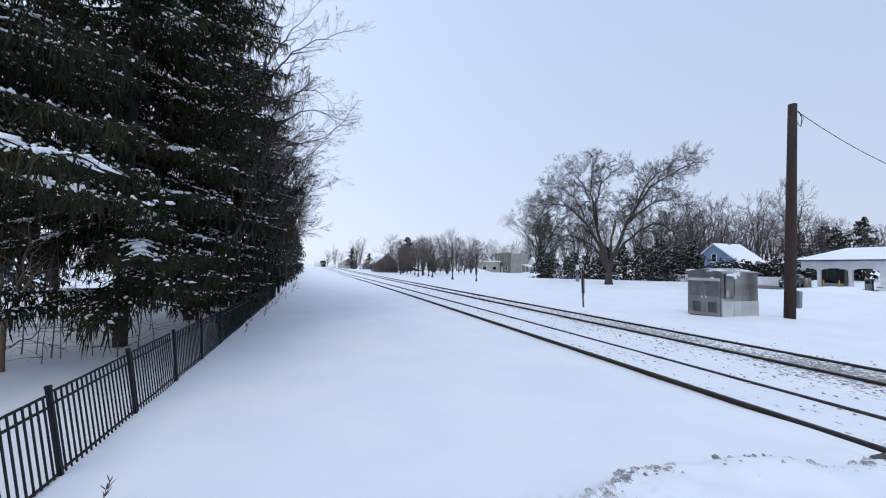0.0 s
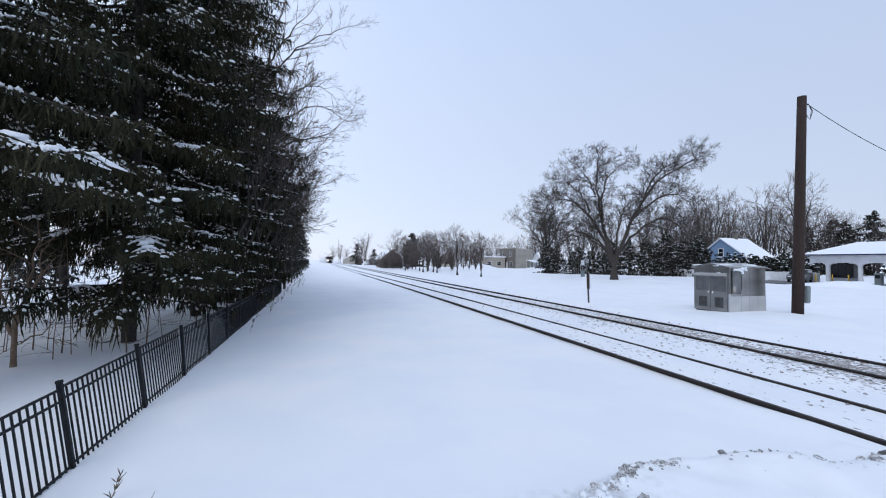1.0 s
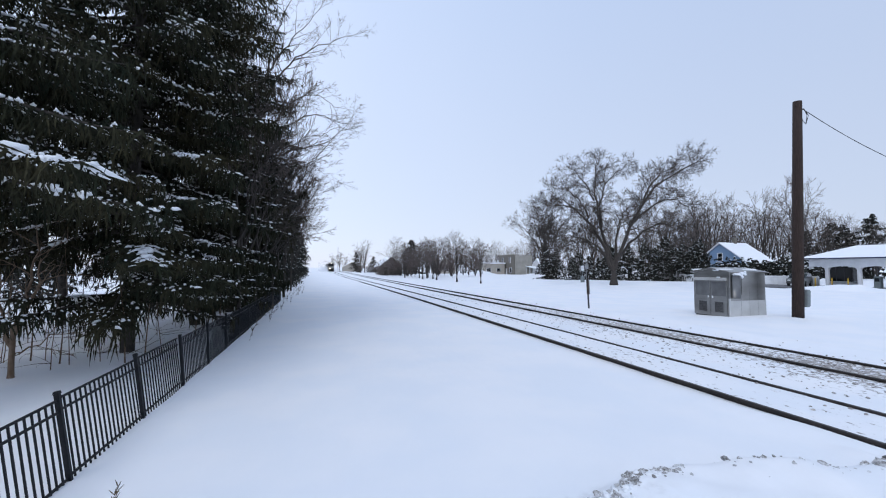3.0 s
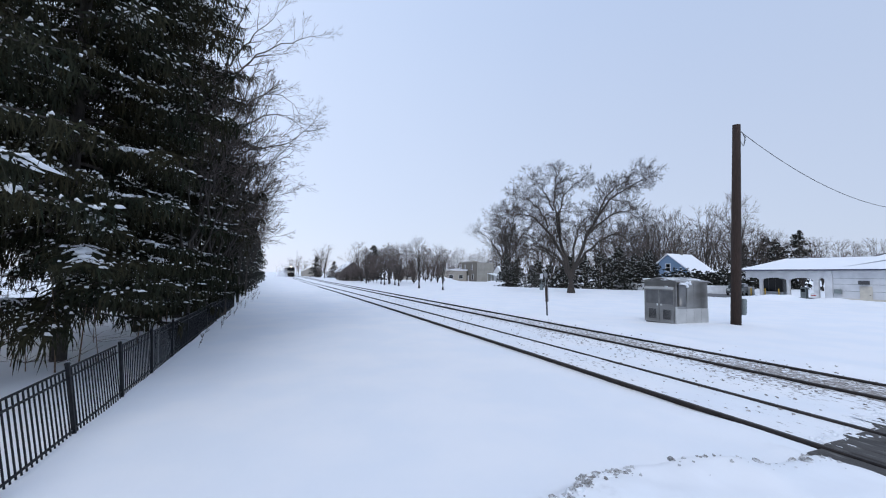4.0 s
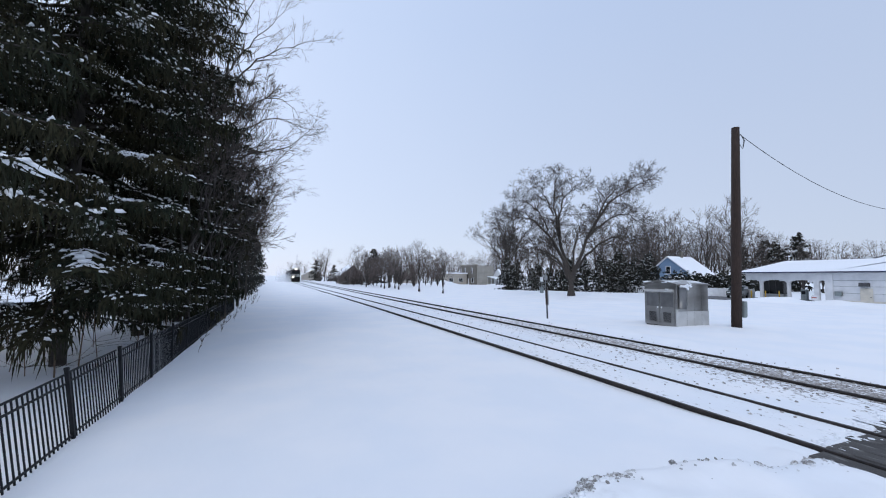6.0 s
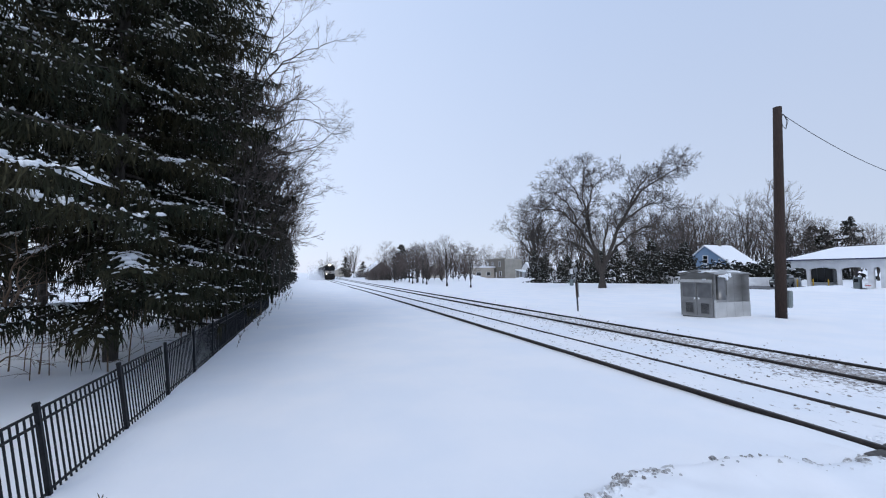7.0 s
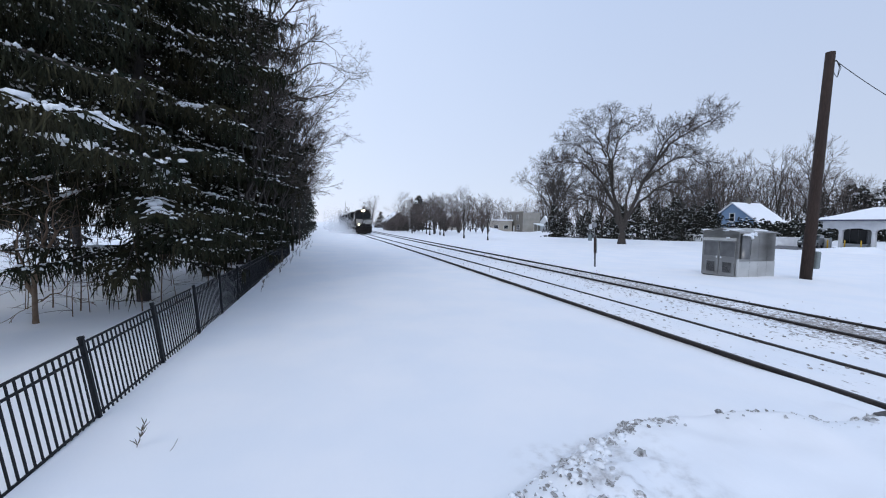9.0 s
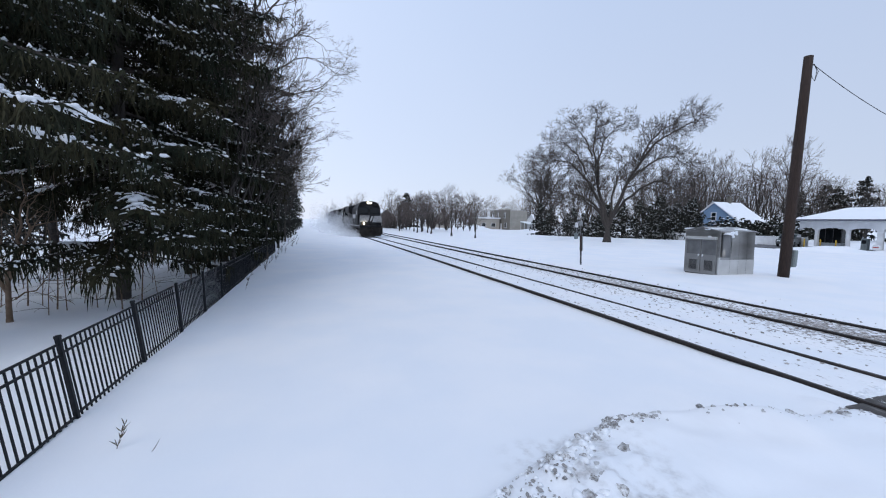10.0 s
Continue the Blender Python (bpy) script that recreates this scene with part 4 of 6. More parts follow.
# ---- trackside equipment ----
def build_pole():
    p = thing("utility_pole", "tall dark creosoted wooden utility pole in snow", "utility pole", pose(21.3, 13.0, 0, 1.3, 0.8, 0))
    part("shaft", Geo().tube([(0, 0, -0.4), (0, 0, 3), (0, 0, 7), (0, 0, 10.2)], [0.235, 0.225, 0.20, 0.18], 14), M_POLE, p, smooth=True)
    b = part("meter_box", Geo().bbox(0.12, 0.34, -0.30, -0.05, 0.55, 1.35, 0.02), M_GREY, p, "grey metal cable box")
    part("cover", Geo().bbox(0.14, 0.32, -0.325, -0.30, 0.6, 1.3, 0.01), M_GREY, b)
    part("conduit", Geo().cyl((0.24, -0.1, 1.35), (0.20, -0.1, 2.6), 0.025, 8), M_GREY, p)
    for k, (dx, z) in enumerate(((0.30, 9.75), (0.34, 9.55))):
        w = Geo()
        pts = [(0.17, -0.02, 9.85 - 0.15 * k), (0.35, -0.05, 9.9), (0.50 + 0.1 * k, -0.10, 9.6), (0.42, -0.1, 9.15), (0.30, -0.05, 9.3), (0.22, 0, 9.6)]
        w.tube(pts, [0.014] * 6, 5)
        part("cable_loop", w, M_WIRE, p)
    # line to the second pole
    a, c = Vector((21.6, 12.8, 10.0)), Vector((42.9, 12.7, 7.55))
    n = 28
    pts = [a.lerp(c, i / n) - Vector((0, 0, 4 * 1.35 * (i / n) * (1 - i / n))) for i in range(n + 1)]
    single("overhead_cable", Geo().tube(pts, [0.016] * (n + 1), 5), M_WIRE, "black overhead cable sagging between two poles", "cable")
    q = thing("utility_pole", "weathered grey wooden utility pole behind the tracks", "utility pole", pose(43.0, 12.75, 0, 4.0, 3.2, 0))
    part("shaft", Geo().tube([(0, 0, -0.4), (0, 0, 5), (0, 0, 12)], [0.21, 0.17, 0.13], 12), M_POLE2, q, smooth=True)
    part("bracket", Geo().cyl((-0.55, 0.3, 6.1), (0, 0, 6.2), 0.05, 6), M_GALV, q)
    part("insulator", Geo().blob((-0.55, 0.3, 6.15), (0.1, 0.1, 0.16), 0.1), M_GREY, q)
    part("riser_pipe", Geo().cyl((0.16, -0.2, 0), (0.12, -0.18, 3.4), 0.05, 8), M_GREY, q)
    for z in (7.6, 7.0, 6.3, 5.6):
        a, c = Vector((43.3, 12.2, z)), Vector((60.0, -9.0, z + 1.2))
        pts = [a.lerp(c, i / 16) - Vector((0, 0, 5.0 * (i / 16) * (1 - i / 16))) for i in range(17)]
        single("overhead_cable", Geo().tube(pts, [0.02] * 17, 5), M_WIRE, "black overhead cable running on from the second pole", "cable", group="cables beyond the second pole")
    s = thing("guy_marker", "slim dark post leaning beside a utility pole", "post", pose(42.0, 13.2, 0, 0, -2, 0))
    part("shaft", Geo().bbox(-0.05, 0.05, -0.05, 0.05, -0.3, 2.9, 0.01), M_DARKSTEEL, s)
    part("plate", Geo().prism([(0.22 * math.cos(k * math.pi / 6), 1.75 + 0.42 * math.sin(k * math.pi / 6)) for k in range(12)], -0.1, -0.05, "x"), M_DARKSTEEL, s, "oval dark plate")
    s2 = thing("marker_post", "short leaning grey marker post in snow", "post", pose(40.6, 12.45, 0, 0, 6, 0))
    part("shaft", Geo().bbox(-0.06, 0.06, -0.06, 0.06, -0.3, 2.0, 0.01), M_POLE2, s2)
    s3 = thing("bollard", "yellow steel bollard capped beside the pole", "bollard", pose(27.95, 8.05, 0), "yellow bollards")
    part("shaft", Geo().tube([(0, 0, -0.3), (0, 0, 0.95), (0, 0, 1.02)], [0.042, 0.042, 0.015], 12), M_YELLOW, s3, smooth=True)
    s4 = thing("sign_board", "dark blue sign board with pale shapes on a post", "sign", pose(49.0, 13.2, 0))
    part("post", Geo().bbox(-0.08, 0.08, -1.1, -0.94, -0.3, 5.1, 0.01), M_GALV, s4)
    bd = part("board", Geo().bbox(-0.06, 0.06, -1.9, 0.1, 3.3, 5.2, 0.02), M_SIGNBLUE, s4)
    for k in range(3):
        part("lettering", Geo().box(-0.07, -0.064, -1.6 + 0.5 * k, -1.3 + 0.5 * k, 3.55, 3.9), M_WHITE, bd, "pale unreadable bar")


def build_cabinet():
    cx, cy, w, d = 18.21, 13.87, 2.34, 1.86
    c = thing("signal_cabinet", "stainless steel railway equipment cabinet with snowy gabled roof", "signal cabinet", pose(cx, cy, 0))
    part("plinth", Geo().bbox(0.05, w - 0.05, 0.05, d - 0.05, -0.3, 0.12, 0.01), M_DARKSTEEL, c)
    part("body", Geo().bbox(0, w, 0, d, 0.05, 2.12, 0.02), M_STEEL, c)
    # reflection of the snow in the lower side, put in as a paler sheet
    part("snow_reflection_band", Geo().bbox(0.0, w + 0.004, -0.006, 0.003, 0.06, 0.80, 0.002), M_STEEL2, c, "pale band painted as snow reflected in the steel")
    part("corner_trim", Geo().bbox(-0.015, 0.05, -0.02, -0.007, 0.05, 2.12, 0.004), M_STEEL, c)
    roof = [(-0.08, 2.10), (-0.08, 2.16), (d / 2, 2.36), (d + 0.08, 2.16), (d + 0.08, 2.10), (d / 2, 2.30)]
    r = part("roof", Geo().prism([(u, z) for u, z in roof], -0.1, w + 0.06, "x"), M_STEEL, c)
    part("gable_panel", Geo().prism([(0.0, 2.10), (d, 2.10), (d / 2, 2.30)], 0.005, 0.03, "x"), M_STEEL, c)
    rnd = random.Random(8)
    sn = Geo()
    for k in range(26):
        sn.blob((rnd.uniform(0.05, w - 0.1), rnd.uniform(0.0, d), 2.24), (rnd.uniform(0.15, 0.4), rnd.uniform(0.15, 0.35), 0.06), 0.25, rnd)
    for k in range(14):
        x = 0.45 + 0.5 * rnd.random()
        sn.blob((x, -0.05 - 0.03 * rnd.random(), 2.16 - 0.28 * rnd.random() * (1 - abs(x - 0.7) * 2)), (0.09, 0.05, 0.07), 0.3, rnd)
    part("snow_cap", sn, M_SNOW, r, "thin drooping cap of snow", smooth=True)
    for k, y0 in enumerate((0.95, 0.12)):
        dr = part("door", Geo().bbox(-0.03, -0.004, y0, y0 + 0.80, 0.12, 1.75, 0.008), M_STEEL, c)
        part("recess_panel", Geo().bbox(-0.034, -0.03, y0 + 0.03, y0 + 0.75, 1.0, 1.68, 0.001), M_DULL, dr, "dull darker upper panel")
        part("vent_frame", Geo().bbox(-0.045, -0.03, y0 + 0.14, y0 + 0.62, 0.2, 0.76, 0.005), M_STEEL, dr)
        for j in range(8):
            part("louvre", Geo().box(-0.058, -0.046, y0 + 0.17 + 0.054 * j, y0 + 0.195 + 0.054 * j, 0.23, 0.72), M_DARKSTEEL, dr)
        part("handle", Geo().bbox(-0.075, -0.03, y0 + (0.05 if k == 0 else 0.66), y0 + (0.1 if k == 0 else 0.71), 0.9, 1.0, 0.006), M_WHITE, dr, "bright latch")
    part("hood", Geo().prism([(-0.16, 1.74), (-0.16, 1.80), (0.0, 1.88), (0.0, 1.74)], 0.12, d - 0.1, "y"), M_STEEL2, c, "rain hood over the doors")
    part("hood_lamp", Geo().bbox(-0.17, -0.1, 0.35, 0.5, 1.84, 1.92, 0.01), M_WHITE, c)
    duct = [(0.10 + 0.26 * (1 - math.cos(a * math.pi / 8)), -0.004 - 0.20 * math.sin(a * math.pi / 8)) for a in range(9)]
    dc = part("side_duct", Geo().prism(duct, 0.92, 1.98, "z"), M_DULL, c, "rounded stainless duct under the eave", smooth=True)
    cap = Geo()
    for k in range(16):
        cap.blob((rnd.uniform(0.14, 0.6), rnd.uniform(-0.17, -0.02), rnd.uniform(1.97, 2.06)), (0.1, 0.06, 0.05), 0.25, rnd)
    part("snow_cap", cap, M_SNOW, dc, "snow slipping off the roof", smooth=True)
    part("conduit", Geo().tube([(0.74, -0.03, 1.95), (0.74, -0.03, 1.15), (0.70, -0.03, 1.05)], [0.03] * 3, 8), M_STEEL, c)
    for k in range(3):
        part("seam", Geo().box(0.72 + 0.54 * k, 0.726 + 0.54 * k, -0.009, -0.0065, 0.07, 2.1), M_DULL, c)
    part("corner_foot", Geo().bbox(-0.05, 0.03, -0.05, 0.03, -0.2, 0.9, 0.01), M_STEEL2, c)


def build_markers():
    s = thing("milepost", "short steel trackside post with a dark marker plate", "marker post", pose(14.45, 19.1, 0, 0, -2.5, 0))
    part("shaft", Geo().bbox(-0.035, 0.035, -0.035, 0.035, -0.3, 1.2, 0.004), M_DARKSTEEL, s)
    part("plate", Geo().bbox(-0.11, 0.09, -0.06, -0.036, 0.85, 1.72, 0.006), M_POLE, s, "dark vertical plate")
    part("edge_strip", Geo().box(0.03, 0.09, -0.064, -0.0605, 0.88, 1.70), M_GALV, s)
    b = thing("meter_pedestal", "small grey utility pedestals with snow on top", "utility pedestal", pose(41.8, 56.4, 0))
    part("box", Geo().bbox(-0.55, -0.1, -0.3, 0.2, -0.2, 1.0, 0.03), M_GREY, b)
    part("mast", Geo().cyl((0.5, 0, -0.2), (0.5, 0, 3.2), 0.06, 8), M_GALV, b)
    part("sign_plate", Geo().bbox(0.15, 0.85, -0.1, -0.06, 2.2, 2.95, 0.02), M_GALV, b)
    part("head_box", Geo().bbox(-0.5, -0.1, -0.2, 0.2, 1.9, 2.7, 0.03), M_WHITE, b)
    part("stand", Geo().cyl((-0.3, 0, 1.0), (-0.3, 0, 1.95), 0.05, 8), M_GALV, b)


build_pole()
build_cabinet()
build_markers()


# ---- buildings ----
def window(parent, face, u, z, w, h, at, frame_mat=None, depth=0.12):
    """A window proud of a wall. face '-x' or '-y'; u runs along the wall."""
    def bx(u0, u1, z0, z1, d0, d1):
        return Geo().box(at - d1, at - d0, u0, u1, z0, z1) if face == "-x" else Geo().box(u0, u1, at - d1, at - d0, z0, z1)
    win = part("window", bx(u - w / 2, u + w / 2, z, z + h, 0.004, 0.05), M_GLASS, parent, "dark glass window")
    fm = frame_mat or M_WHITE
    b = 0.1
    for q in ((u - w / 2 - b, u - w / 2, z - b, z + h + b), (u + w / 2, u + w / 2 + b, z - b, z + h + b), (u - w / 2, u + w / 2, z + h, z + h + b), (u - w / 2, u + w / 2, z - b, z), (u - w / 2, u + w / 2, z + h / 2 - 0.03, z + h / 2 + 0.03)):
        part("window_frame", bx(*q, 0.002, depth), fm, win)
    return win


def gable_house(name, label, x0, x1, y0, y1, eave, ridge, wall, ridge_axis="x", base=-0.3, over=0.35):
    h = thing(name, label, "house", pose((x0 + x1) / 2, (y0 + y1) / 2, 0))
    X, Y = (x1 - x0) / 2, (y1 - y0) / 2
    if ridge_axis == "x":
        part("wall", Geo().prism([(-Y, base), (Y, base), (Y, eave), (0, ridge), (-Y, eave)], -X, X, "x"), wall, h)
        s = (ridge - eave) / Y
        for sg in (-1, 1):
            o = [(0, ridge + 0.05), (sg * (Y + over), eave - s * over + 0.05), (sg * (Y + over), eave - s * over + 0.18), (0, ridge + 0.22)]
            part("roof", Geo().prism(o if sg < 0 else o[::-1], -X - over, X + over, "x"), M_SNOW, h, "snow-covered roof slope")
            o2 = [(0, ridge), (sg * (Y + over), eave - s * over - 0.12), (sg * (Y + over), eave - s * over + 0.05), (0, ridge + 0.048)]
            part("barge_board", Geo().prism(o2 if sg < 0 else o2[::-1], -X - over + 0.02, -X - over + 0.14, "x"), M_WHITE, h)
    else:
        part("wall", Geo().prism([(-X, base), (X, base), (X, eave), (0, ridge), (-X, eave)], -Y, Y, "y"), wall, h)
        s = (ridge - eave) / X
        for sg in (-1, 1):
            o = [(0, ridge + 0.05), (sg * (X + over), eave - s * over + 0.05), (sg * (X + over), eave - s * over + 0.18), (0, ridge + 0.22)]
            part("roof", Geo().prism(o if sg > 0 else o[::-1], -Y - over, Y + over, "y"), M_SNOW, h, "snow-covered roof slope")
            o2 = [(0, ridge), (sg * (X + over), eave - s * over - 0.12), (sg * (X + over), eave - s * over + 0.05), (0, ridge + 0.048)]
            part("barge_board", Geo().prism(o2 if sg > 0 else o2[::-1], -Y - over + 0.02, -Y - over + 0.14, "y"), M_WHITE, h)
    return h, X, Y


def build_houses():
    h, X, Y = gable_house("house", "blue clapboard house with a snow-covered gable roof", 78, 85.0, 54.9, 67.3, 3.0, 7.45, M_BLUE)
    window(h, "-x", 0.0, 3.9, 0.95, 1.5, -X)
    part("band", Geo().box(-X - 0.06, -X - 0.005, -Y, Y, 3.05, 3.2), M_WHITE, h)
    ch = part("chimney", Geo().bbox(0.1, 0.75, -0.35, 0.35, 6.2, 8.7, 0.03), M_BRICKD, h, "dark brick chimney")
    part("chimney_cap", Geo().bbox(0.03, 0.82, -0.42, 0.42, 8.7, 8.82, 0.02), M_DARKSTEEL, ch)
    # grey flat-roofed block
    g = thing("commercial_building", "two-storey grey masonry building with a flat snowy roof", "building", pose(67.2, 130.7, 0))
    part("wall", Geo().box(0, 0.4, 0, 12.5, -0.3, 7.2), M_BRICKD, g, "dark brown masonry front")
    part("wall", Geo().box(0.404, 7.4, 0.0, 0.4, -0.3, 7.0), M_RENDER, g, "pale plain side wall")
    part("wall", Geo().box(0.404, 7.4, 12.1, 12.5, -0.3, 7.0), M_RENDER, g)
    part("wall", Geo().box(7.0, 7.4, 0.404, 12.096, -0.3, 7.0), M_RENDER, g)
    part("roof", Geo().box(0.41, 6.99, 0.41, 12.09, 6.4, 6.6), M_SNOW, g)
    part("parapet", Geo().box(-0.08, 0.5, -0.08, 12.6, 7.2, 7.45), M_RENDER, g)
    for u in (3.2, 9.2):
        window(g, "-x", u, 4.3, 1.0, 1.8, 0)
    window(g, "-x", 2.6, 0.8, 1.6, 1.6, 0)
    window(g, "-x", 9.4, 0.8, 2.2, 1.6, 0)
    part("door", Geo().bbox(-0.08, -0.004, 5.6, 6.7, 0, 2.2, 0.02), M_WHITE, g)
    # garage behind
    q = thing("garage", "low tan building with a snow-covered flat roof", "building", pose(58, 137, 0))
    part("wall", Geo().box(0, 8.5, 0, 7, -0.3, 3.9), M_TAN, q)
    part("roof", Geo().box(-0.3, 8.8, -0.3, 7.3, 3.9, 4.4), M_SNOW, q)
    window(q, "-y", 2.0, 1.0, 1.6, 1.2, 0)
    window(q, "-y", 6.0, 1.0, 1.6, 1.2, 0)
    # small white house
    h, X, Y = gable_house("house", "small white house with snowy roof and front porch", 75.0, 83.5, 124.5, 131.5, 2.9, 5.6, M_WHITE)
    part("porch_roof", Geo().prism([(-Y - 0.2, 2.1), (-Y - 0.2, 2.25), (Y + 0.2, 3.3), (Y + 0.2, 3.1)], -X - 3.2, -X - 0.02, "x"), M_SNOW, h)
    for u in (-2.6, 0, 2.6):
        part("porch_post", Geo().box(-X - 3.0, -X - 2.85, u - 0.08, u + 0.08, -0.2, 2.2 + (u + Y) * 0.15), M_WHITE, h)
    window(h, "-x", -1.5, 0.9, 1.2, 1.2, -X)
    window(h, "-y", -1.8, 0.9, 1.0, 1.3, -Y)
    window(h, "-y", 1.8, 0.9, 1.0, 1.3, -Y)
    # brown house behind the thicket
    h, X, Y = gable_house("house", "brown house with a broad snow-covered roof behind bushes", 18.6, 25.2, 127, 138, 3.3, 5.9, M_BROWN, "y", over=0.9)
    window(h, "-y", -2.0, 1.2, 1.4, 1.2, -Y, M_BROWN)
    window(h, "-y", 2.2, 1.2, 1.4, 1.2, -Y, M_BROWN)
    h, X, Y = gable_house("house", "grey gabled house half hidden by bare bushes", 44.5, 52.0, 152, 162, 2.8, 6.2, M_TAN, "y")
    window(h, "-y", 0, 1.0, 1.4, 1.3, -Y)
    h, X, Y = gable_house("house", "distant pale house with a snow-covered roof", 13.5, 24.0, 249, 262, 3.0, 5.6, M_TAN, "y")


def arch_panel(y0, y1, x0, x1, z_spring, z_arch, z_top):
    """A wall panel along y with an arched opening right through it."""
    n = 10
    pts = [(y0, z_top), (y0, z_spring)]
    for k in range(1, n):
        a = math.pi * k / n
        pts.append(((y0 + y1) / 2 - (y1 - y0) / 2 * math.cos(a), z_spring + (z_arch - z_spring) * math.sin(a) ** 0.7))
    pts += [(y1, z_spring), (y1, z_top)]
    g = Geo()
    m = len(pts)
    vs = [(x, u, w) for x in (x0, x1) for u, w in pts] + [(x, u, z_top) for x in (x0, x1) for u, w in pts]
    fs = []
    for i in range(m - 1):
        fs.append((i, i + 1, 2 * m + i + 1, 2 * m + i))
        fs.append((m + i, 3 * m + i, 3 * m + i + 1, m + i + 1))
        fs.append((i, m + i, m + i + 1, i + 1))
        fs.append((2 * m + i, 2 * m + i + 1, 3 * m + i + 1, 3 * m + i))
    return g.add(vs, fs)


def build_station():
    s = thing("filling_station", "white low building with arched canopy and snowy hip roof", "building", pose(58, 8, 0))
    top = 3.42
    # arched porch, front and back
    cols = [(24.05, 24.38), (21.05, 21.38), (18.2, 18.7)]
    for xa, xb in ((0, 0.34),):
        for a, c in cols:
            part("column", Geo().bbox(xa, xb, a, c, -0.3, 2.2, 0.03), M_BLOCK, s)
        for a, c in ((24.38, 26.0), (21.38, 24.05), (18.7, 21.05), (17.6, 18.2)):
            part("arch", arch_panel(a, c, xa + 0.01, xb - 0.01, 2.2, 2.62, top), M_BLOCK, s, "shallow arched lintel")
        for a, c in cols:
            part("lintel", Geo().box(xa + 0.01, xb - 0.01, a, c, 2.2, top), M_BLOCK, s)
    for a, c in ((25.5, 26.0), (17.6, 18.1)):
        part("column", Geo().bbox(7.4, 7.9, a, c, -0.3, 3.2, 0.03), M_BLOCK, s)
    part("ceiling", Geo().box(0.46, 7.49, 17.6, 26.0, 3.2, 3.4), M_BLOCK, s)
    part("wall", Geo().box(0, 0.35, -1, 17.6, -0.3, top), M_BLOCK, s, "white painted block wall")
    part("wall", Geo().box(0.35, 12, 17.25, 17.6, -0.3, top), M_BLOCK, s)
    part("wall", Geo().box(11.65, 12, -1, 17.25, -0.3, top), M_BLOCK, s)
    part("wall", Geo().box(0.35, 11.65, -1, -0.65, -0.3, top), M_BLOCK, s)
    part("plinth", Geo().box(-0.04, -0.002, -1, 17.6, -0.3, 0.42), M_CREAM, s, "tan painted base course")
    for z in (1.2, 1.95, 2.6):
        part("groove", Geo().box(-0.012, -0.002, -1, 16.9, z, z + 0.035), M_GREY, s)
    part("pilaster", Geo().bbox(-0.14, -0.002, 16.9, 17.6, -0.2, top, 0.02), M_BLOCK, s)
    d = part("door", Geo().bbox(-0.1, -0.05, 13.65, 14.65, -0.1, 1.78, 0.01), M_CREAM, s, "cream steel door")
    part("knob", Geo().blob((-0.13, 13.8, 0.85), (0.05, 0.05, 0.05), 0.05), M_DARKSTEEL, d)
    part("air_conditioner", Geo().bbox(-0.5, -0.002, 13.85, 14.6, 2.0, 2.38, 0.02), M_DARKSTEEL, s)
    part("utility_box", Geo().bbox(-0.3, -0.05, 16.1, 16.7, 0.9, 1.4, 0.02), M_GREY, s)
    for a, c in ((-0.4, 1.4), (7.6, 9.2)):
        part("window", Geo().bbox(-0.05, -0.004, a, c, 0.9, 1.9, 0.01), M_GLASS, s)
    # roofs: fascia and two hips
    part("fascia", Geo().box(-0.62, -0.5, -1.6, 26.6, 3.47, 3.62), M_NAVY, s, "navy blue fascia board")
    part("fascia", Geo().box(-0.5, 8.5, 26.48, 26.6, 3.47, 3.62), M_NAVY, s)
    part("soffit", Geo().box(-0.5, 8.4, -1.5, 26.48, 3.43, 3.5), M_WHITE, s)
    hip = [(-0.65, 17.0, 3.62), (-0.65, 26.65, 3.62), (8.6, 26.65, 3.62), (8.6, 17.0, 3.62), (4.0, 23.4, 5.15), (4.0, 12.0, 5.15)]
    part("roof", Geo().add(hip, [(0, 4, 1), (0, 5, 4), (1, 4, 2), (2, 4, 5, 3), (0, 1, 2, 3), (0, 3, 5)]), M_SNOW, s, "snow-covered hip roof")
    hip2 = [(-0.66, -1.65, 3.63), (-0.66, 17.2, 3.63), (12.6, 17.2, 3.63), (12.6, -1.65, 3.63), (6.0, 14.7, 5.5), (6.0, 5.0, 5.5)]
    part("roof", Geo().add(hip2, [(0, 5, 4, 1), (1, 4, 2), (2, 4, 5, 3), (3, 5, 0), (0, 1, 2, 3)]), M_SNOW, s, "snow-covered main hip roof")
    for a, c in (((6.0, 14.7, 5.52), (2.0, 16.2, 4.42)), ((6.0, 14.7, 5.52), (3.4, 11.4, 4.82))):
        part("ridge_flashing", Geo().tube([a, c], [0.09, 0.07], 5), M_DARKSTEEL, s, "bare dark ridge line")
    # pavement before the porch
    single("driveway", Geo().box(53.9, 66, 29.0, 42.0, -0.1, 0.05), M_ASPHALT, "dark wet strip of cleared driveway", "driveway", kind="structure")
    for i, (x, y) in enumerate(((56.3, 32.4), (57.4, 29.9), (57.6, 31.5))):
        b = thing("bollard", "yellow steel bollard guarding the canopy", "bollard", pose(x, y, 0), "yellow bollards")
        part("shaft", Geo().tube([(0, 0, -0.2), (0, 0, 1.15), (0, 0, 1.25)], [0.065, 0.065, 0.025], 10), M_YELLOW, b, smooth=True)
    p = thing("fuel_pump", "grey air pump stand under the canopy", "pump", pose(59.5, 28.3, 0.0))
    part("cabinet", Geo().bbox(-0.25, 0.25, -0.3, 0.3, -0.1, 1.5, 0.04), M_GREY, p)
    part("mast", Geo().cyl((0, 0, 1.5), (0, 0, 2.6), 0.06, 8), M_DARKSTEEL, p)
